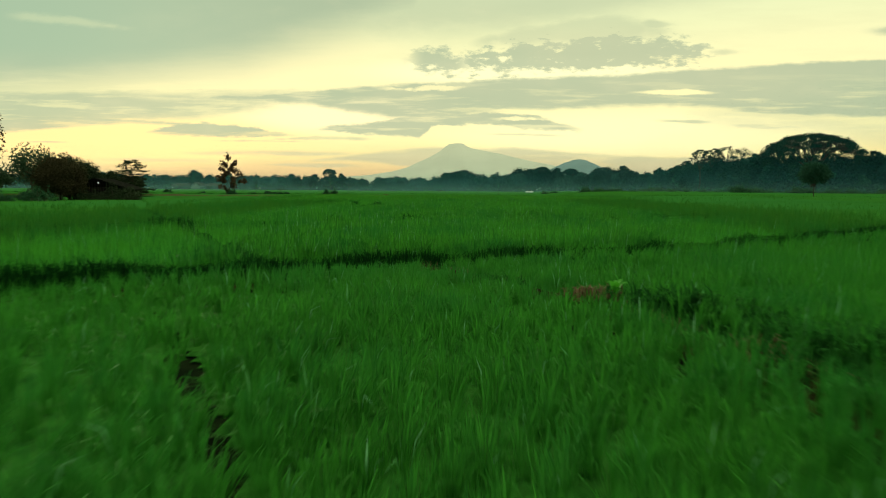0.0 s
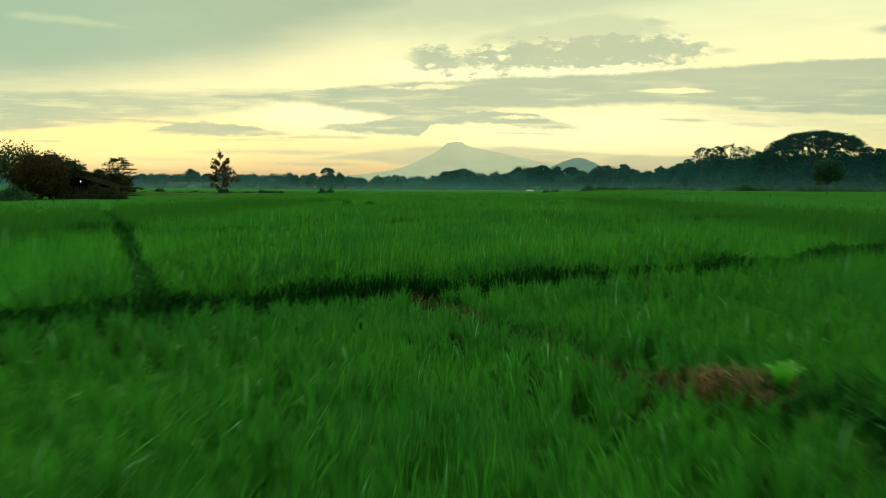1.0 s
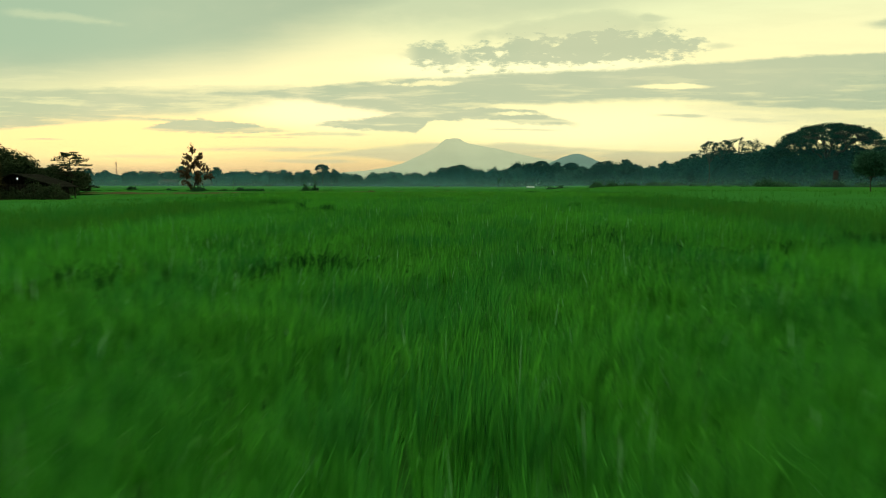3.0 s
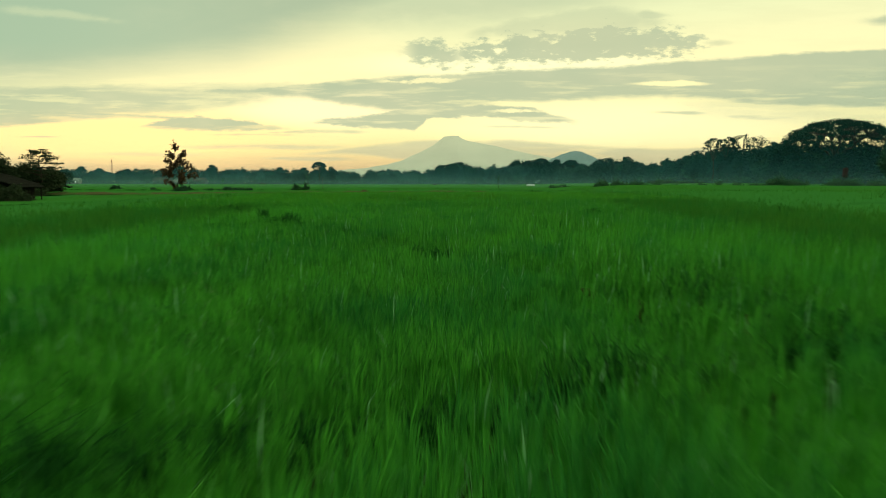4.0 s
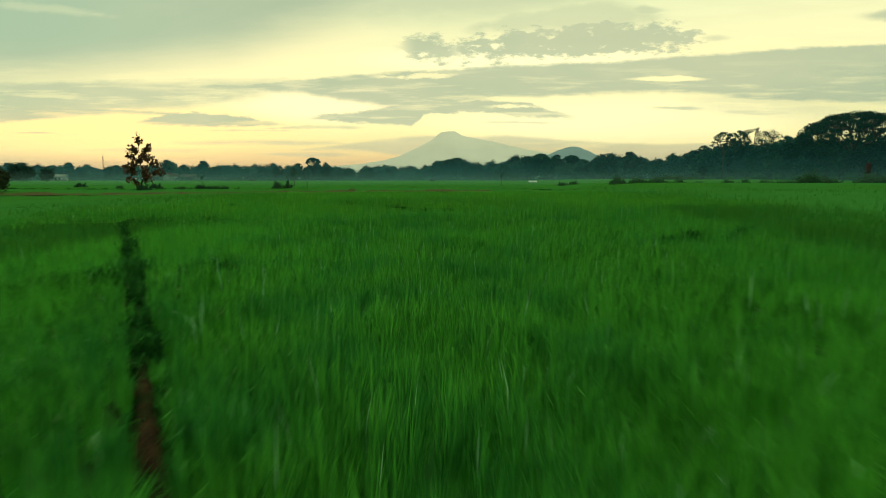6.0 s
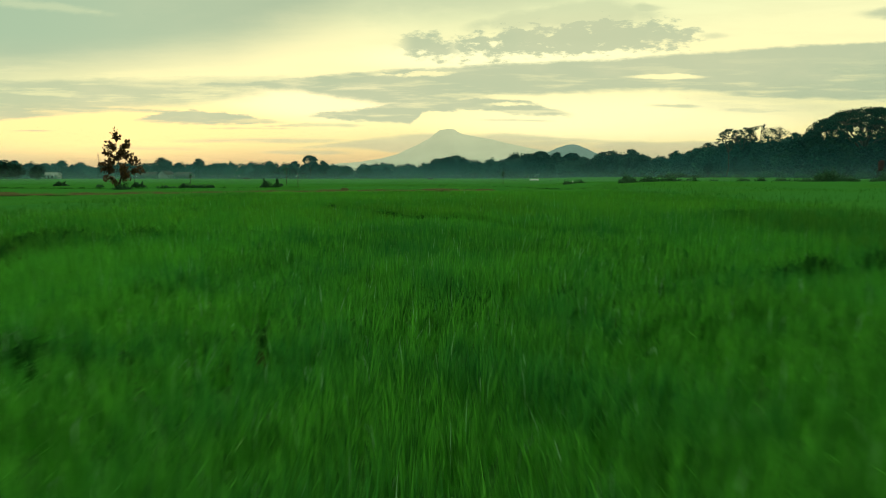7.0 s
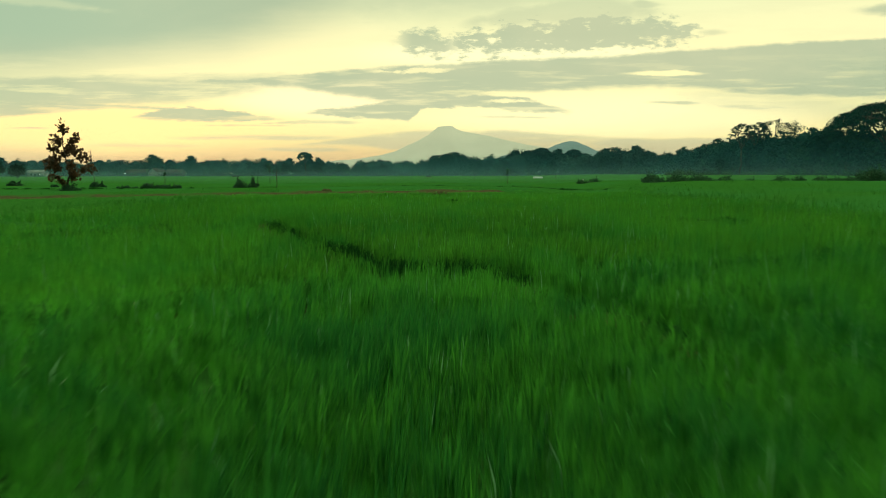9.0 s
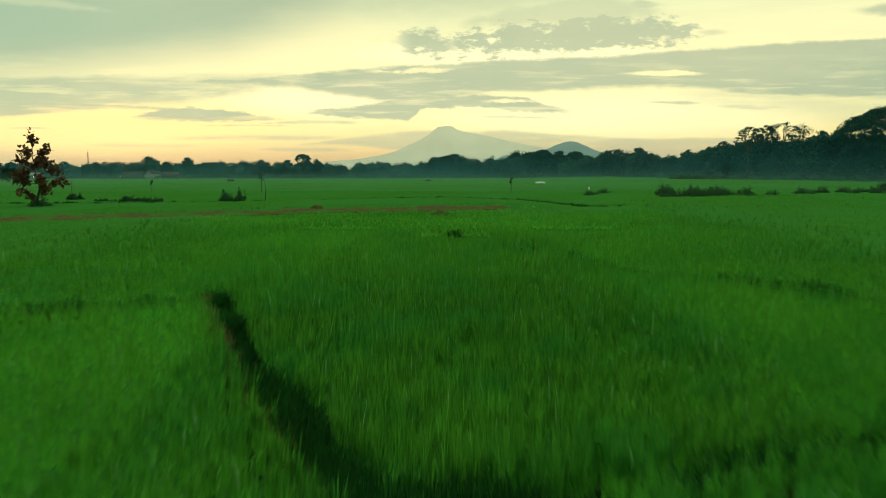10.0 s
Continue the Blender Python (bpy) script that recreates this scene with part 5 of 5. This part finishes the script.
# ---------------------------------------------------------------- buildings and small things far off
def village_house(wide, deep, wall_h, roof_h, wall_mat, roof_mat, label):
    ob = thing("village_house", label, "house")
    wall, roof = Heap(), Heap()
    a, b = wide / 2, deep / 2
    wall.box(-a, -b, 0, a, b, wall_h)
    part("wall", wall, wall_mat, ob)
    for k in range(6):
        for s in (-1, 1):
            z0, z1 = wall_h + roof_h * k / 6, wall_h + roof_h * (k + 1) / 6
            y0, y1 = s * (b + 0.6) * (1 - k / 6), s * (b + 0.6) * (1 - (k + 1) / 6)
            x = a + 0.6
            roof.add([(-x, y0, z0), (x, y0, z0), (x, y1, z1), (-x, y1, z1), (-x, y0, z0 + 0.12), (x, y0, z0 + 0.12), (x, y1, z1 + 0.1), (-x, y1, z1 + 0.1)],
                     (), [(0, 1, 2, 3), (4, 7, 6, 5), (0, 4, 5, 1), (1, 5, 6, 2), (0, 3, 7, 4)])
    part("roof", roof, roof_mat, ob)
    gable = Heap()
    for x in (-a, a):
        gable.add([(x - 0.06, -b, wall_h), (x - 0.06, b, wall_h), (x - 0.06, 0, wall_h + roof_h), (x + 0.06, -b, wall_h), (x + 0.06, b, wall_h), (x + 0.06, 0, wall_h + roof_h)],
                  [(0, 1, 2), (3, 5, 4)], [(0, 2, 5, 3), (1, 4, 5, 2)])
    part("gable", gable, wall_mat, ob)
    for x in (-a * 0.5, a * 0.5):
        win = Heap()
        win.box(x - 0.5, -b - 0.05, 1.0, x + 0.5, -b + 0.05, 2.1)
        part("window", win, PLANK, ob)
    door = Heap()
    door.box(-0.45, -b - 0.05, 0, 0.45, -b + 0.05, 2.05)
    part("door", door, PLANK, ob)
    return ob


place(village_house(9, 6, 3.0, 2.4, PLASTER, TILE, "pale village house with a red tiled roof"), -187, 424, 1, radians(80))
place(village_house(13, 7, 2.6, 2.2, TILE, TILE, "long house with a rusty red roof among trees"), -200, 427, 1, radians(8))
place(village_house(10, 7, 2.6, 2.0, TILE, TILE, "small house with a rusty red roof among trees"), -176, 426, 1, radians(-6))
place(village_house(9, 6, 2.8, 1.4, PLASTER, PLASTER, "pale village building with a light roof"), -250, 404, 1, radians(4))


def field_shelter(wide, label, roof_mat, height=1.9):
    """Four posts and a slightly pitched roof over a bamboo floor."""
    ob = thing("field_shelter", label, "shelter")
    for x in (-1, 1):
        for y in (-0.8, 0.8):
            leg = Heap()
            leg.tube([(x * wide / 2, y, -0.1), (x * wide / 2, y, height)], [0.05, 0.045], 6)
            part("post", leg, BAMBOO, ob)
    roof = Heap()
    for s in (-1, 1):
        a = wide / 2 + 0.35
        roof.add([(-a, 0, height + 0.55), (a, 0, height + 0.55), (a, s * 1.2, height), (-a, s * 1.2, height),
                  (-a, 0, height + 0.47), (a, 0, height + 0.47), (a, s * 1.2, height - 0.08), (-a, s * 1.2, height - 0.08)],
                 (), [(0, 1, 2, 3), (7, 6, 5, 4), (3, 2, 6, 7), (0, 3, 7, 4), (1, 5, 6, 2)])
    part("roof", roof, roof_mat, ob)
    floor = Heap()
    floor.box(-wide / 2, -0.8, 0.5, wide / 2, 0.8, 0.58)
    part("floor", floor, BAMBOO, ob)
    return ob


place(field_shelter(2.8, "open field shelter with a pale roof", SHEET, 1.0), 25.6, 216, 0.75)
place(field_shelter(2.4, "open field shelter with a dark thatched roof", THATCH, 1.4), -77, 258, 0.7)
place(field_shelter(2.0, "open field shelter with a dark thatched roof", THATCH, 1.2), -7.5, 262, 0.7)


def stake(tall, label, leafy=0.0, cross=0.0, seed=1, mat=None):
    r = np.random.RandomState(seed)
    ob = thing("field_stake", label, "stake", "stakes in the rice field")
    pole = Heap()
    lean = r.randn() * 0.06
    pole.tube([(0, 0, -0.1), (lean * 0.45 + 0.01, 0, tall * 0.5), (lean, 0, tall)], [0.045, 0.04, 0.03], 6)
    part("pole", pole, mat or BAMBOO, ob)
    if cross:
        bar = Heap()
        bar.tube([(-cross, 0, tall * 0.93), (cross, 0, tall * 0.96)], [0.03, 0.03], 6)
        part("crossbar", bar, mat or BAMBOO, ob)
    if leafy:
        tuft = Heap()
        leaf_cloud(tuft, [(0.1, 0, tall * 0.92), (-0.05, 0, tall * 0.75)], [leafy, leafy * 0.7], 40, 0.2, r, 1.2)
        tagged(part("tuft", tuft, SHRUB_LEAF, ob), kind="stuff")
    return ob


place(stake(2.9, "weathered bamboo stake with a leafy top", 0.3, 0, 3, BARK), 9.4, 141)
place(stake(2.6, "bamboo stake with a crossbar", 0, 1.3, 4, BARK), 6.8, 205)
place(stake(2.5, "thin bare bamboo stake in the rice", 0, 0, 5, BARK), -21.5, 117.5)
place(stake(3.6, "crooked stake with a leafy top", 0.8, 0.5, 6, BARK), -31.5, 148)
place(stake(2.4, "thin bare bamboo stake in the rice", 0.2, 0, 7, BARK), -51, 150)
place(stake(2.6, "thin bare bamboo stake in the rice", 0, 0, 8, BARK), -47.5, 123)
place(round_tree("broadleaf_tree", "small dark round-headed tree alone in the rice field", 4.6, 6.0, 2.0, FIELD_LEAF, 93, 60, 70, 0.22, trunk_r=0.08), 49.6, 86)
place(stake(2.3, "thin bare bamboo stake in the rice", 0, 0, 10, BARK), 31, 218)


def white_marker():
    ob = thing("white_marker", "short stake hung with a white cloth", "marker")
    pole, cloth = Heap(), Heap()
    pole.tube([(0, 0, -0.1), (0, 0, 1.5)], [0.03, 0.025], 6)
    part("pole", pole, BAMBOO, ob)
    cloth.add([(-0.14, -0.04, 1.5), (0.16, -0.05, 1.46), (0.2, 0.02, 0.75), (-0.1, -0.02, 0.7), (-0.14, 0.04, 1.5), (0.16, 0.05, 1.46), (0.2, 0.08, 0.75), (-0.1, 0.06, 0.7)],
              (), [(0, 1, 2, 3), (7, 6, 5, 4), (0, 4, 5, 1), (1, 5, 6, 2), (3, 2, 6, 7), (0, 3, 7, 4)])
    part("cloth", cloth, CLOTH, ob)
    return ob


place(white_marker(), 24.8, 155, 0.7)


def soil_mound(x, y, wide, tall, seed):
    r = np.random.RandomState(seed)
    a, b = np.meshgrid(np.linspace(-1, 1, 22), np.linspace(-1, 1, 12), indexing="ij")
    h = np.clip(1 - a ** 2 - b ** 2, 0, 1) ** 0.6 * tall * (0.6 + 0.8 * value_noise(a * 3 + seed, b * 3, 0.5, seed))
    me = mesh_of("soil_mound", np.stack([a * wide / 2, b * wide / 4, h + 0.01], -1), [], grid_quads(22, 12), [STUBBLE], smooth=True)
    ob = tagged(new("soil_mound", me), "small heap of brown soil and straw among the rice", "mound", "heaps of soil")
    ob.location = (x, y, 0.14)


soil_mound(-0.9, 95.5, 1.9, 0.42, 1)
soil_mound(-12.6, 104.0, 1.4, 0.45, 2)
soil_mound(-15.0, 103.0, 1.2, 0.28, 3)


def radio_mast():
    ob = thing("radio_mast", "far red lattice radio mast", "mast")
    H = 27.0
    rail, brace = Heap(), Heap()
    corner = lambda k, z: np.array([(0.9 - 0.6 * z / H) * (1, -1, -1, 1)[k % 4], (0.9 - 0.6 * z / H) * (1, 1, -1, -1)[k % 4], z])
    for k in range(4):
        leg = Heap()
        leg.tube([corner(k, 0), corner(k, H)], [0.10, 0.07], 5)
        part("leg", leg, STEEL, ob)
        for i in range(12):
            brace.tube([corner(k, i * H / 12), corner(k + 1, (i + 1) * H / 12)], [0.05, 0.05], 4)
            rail.tube([corner(k, (i + 1) * H / 12), corner(k + 1, (i + 1) * H / 12)], [0.05, 0.05], 4)
    part("brace", brace, STEEL, ob)
    part("rail", rail, STEEL, ob)
    aerial = Heap()
    aerial.box(-0.45, -0.45, H - 1.9, 0.45, 0.45, H - 1.3)
    aerial.tube([(0, 0, H), (0, 0, H + 3)], [0.06, 0.03], 5)
    part("aerial", aerial, STEEL, ob)
    return ob


place(radio_mast(), -395, 700)


def water_tower():
    """A round tank on a braced stand of four legs."""
    ob = thing("water_tower", "dull red water tank on a tall steel stand", "water tower")
    for k in range(4):
        leg = Heap()
        a = np.array([0.75 * (1, -1, -1, 1)[k], 0.75 * (1, 1, -1, -1)[k], 0.0])
        leg.tube([a + (0, 0, -0.1), a * 0.85 + (0, 0, 3.4)], [0.07, 0.06], 6)
        part("leg", leg, PLANK, ob)
        c = np.array([0.75 * (-1, -1, 1, 1)[k], 0.75 * (1, -1, -1, 1)[k], 0.0])
        brace = Heap()
        brace.tube([a * 0.97 + (0, 0, 0.9), c * 0.88 + (0, 0, 3.0)], [0.03, 0.03], 5)
        part("brace", brace, PLANK, ob)
    deck, tank, lid = Heap(), Heap(), Heap()
    deck.box(-0.85, -0.85, 3.4, 0.85, 0.85, 3.52)
    part("platform", deck, PLANK, ob)
    tank.tube([(0, 0, 3.52), (0, 0, 3.62), (0, 0, 4.6), (0, 0, 4.68), (0, 0, 5.8), (0, 0, 5.88), (0, 0, 6.9)], [0.80, 0.88, 0.88, 0.83, 0.88, 0.83, 0.86], 18)
    part("tank", tank, RUST, ob)
    lid.tube([(0, 0, 6.88), (0, 0, 7.05), (0, 0, 7.12)], [0.86, 0.34, 0.18], 18)
    part("lid", lid, RUST, ob)
    return ob


place(water_tower(), 106, 182, 0.72)


def yard_lamp(x, y, z):
    ob = thing("yard_lamp", "small lit white lamp on a pole by the houses", "lamp", "lamps by the houses")
    pole, bulb = Heap(), Heap()
    pole.tube([(0, 0, 0), (0, 0, z)], [0.05, 0.04], 6)
    part("pole", pole, BARK, ob)
    bulb.tube([(0, 0, z), (0, 0, z + 0.12), (0, 0, z + 0.3), (0, 0, z + 0.36)], [0.04, 0.09, 0.08, 0.03], 8)
    part("bulb", bulb, LAMP, ob, "lit white bulb")
    place(ob, x, y)


yard_lamp(-188, 388, 1.6)
yard_lamp(-231, 378, 1.6)


# yellow-green young plant on the weedy bund
def young_plant():
    r = np.random.RandomState(6)
    ob = thing("young_plant", "young broad-leaved plant with bright green leaves on the bund", "plant")
    stem = Heap()
    stem.tube([(0, 0, 0), (0.02, 0, 0.22)], [0.018, 0.012], 7)
    part("stem", stem, BRIGHT, ob)
    for k in range(6):
        th = k * 1.15 + r.rand() * 0.4
        long, rise = 0.10 + 0.10 * r.rand(), 0.36 + 0.16 * r.rand()
        rows = []
        for t in np.linspace(0, 1, 6):
            c = np.array([math.cos(th) * long * t, math.sin(th) * long * t, 0.16 + rise * (t - 0.62 * t * t)])
            half = 0.045 * math.sin(math.pi * (0.12 + 0.88 * t) ** 0.8) + 0.002
            s = np.array([-math.sin(th), math.cos(th), 0]) * half
            rows += [c - s + (0, 0, 0.012), c, c + s + (0, 0, 0.012)]
        leaf = Heap()
        leaf.add(rows, (), [(i * 3 + j, i * 3 + j + 1, i * 3 + j + 4, i * 3 + j + 3) for i in range(5) for j in range(2)])
        part("leaf", leaf, BRIGHT, ob)
    return ob


plant = young_plant()
plant.location = (1.68, 8.15, 0.16)
plant.scale = (0.7, 0.7, 0.95)


# ---------------------------------------------------------------- upright haze sheets before the woods
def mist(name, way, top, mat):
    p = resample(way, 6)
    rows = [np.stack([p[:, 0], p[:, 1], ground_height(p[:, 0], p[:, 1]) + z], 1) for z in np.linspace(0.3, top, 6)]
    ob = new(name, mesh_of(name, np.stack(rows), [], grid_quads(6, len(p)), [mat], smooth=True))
    tagged(ob, "upright see-through sheet of thin bluish haze before the trees", "mist", kind="stuff")


# bluish curtains stand in for haze before the woods and over far fields
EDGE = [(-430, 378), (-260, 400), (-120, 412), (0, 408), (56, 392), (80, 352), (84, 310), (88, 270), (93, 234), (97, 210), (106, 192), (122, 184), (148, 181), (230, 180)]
mist("haze_sheet", EDGE, 13, MIST)
mist("haze_sheet", [(x - 4, y - 7) for x, y in EDGE], 32, MIST_TALL)
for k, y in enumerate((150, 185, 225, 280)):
    mist("haze_sheet", [(-300 - 20 * k, y + 20), (-120, y + 6), (0, y), (60 + 6 * k, y - 8), (150 + 20 * k, y - 26)], 6, MIST_LOW)
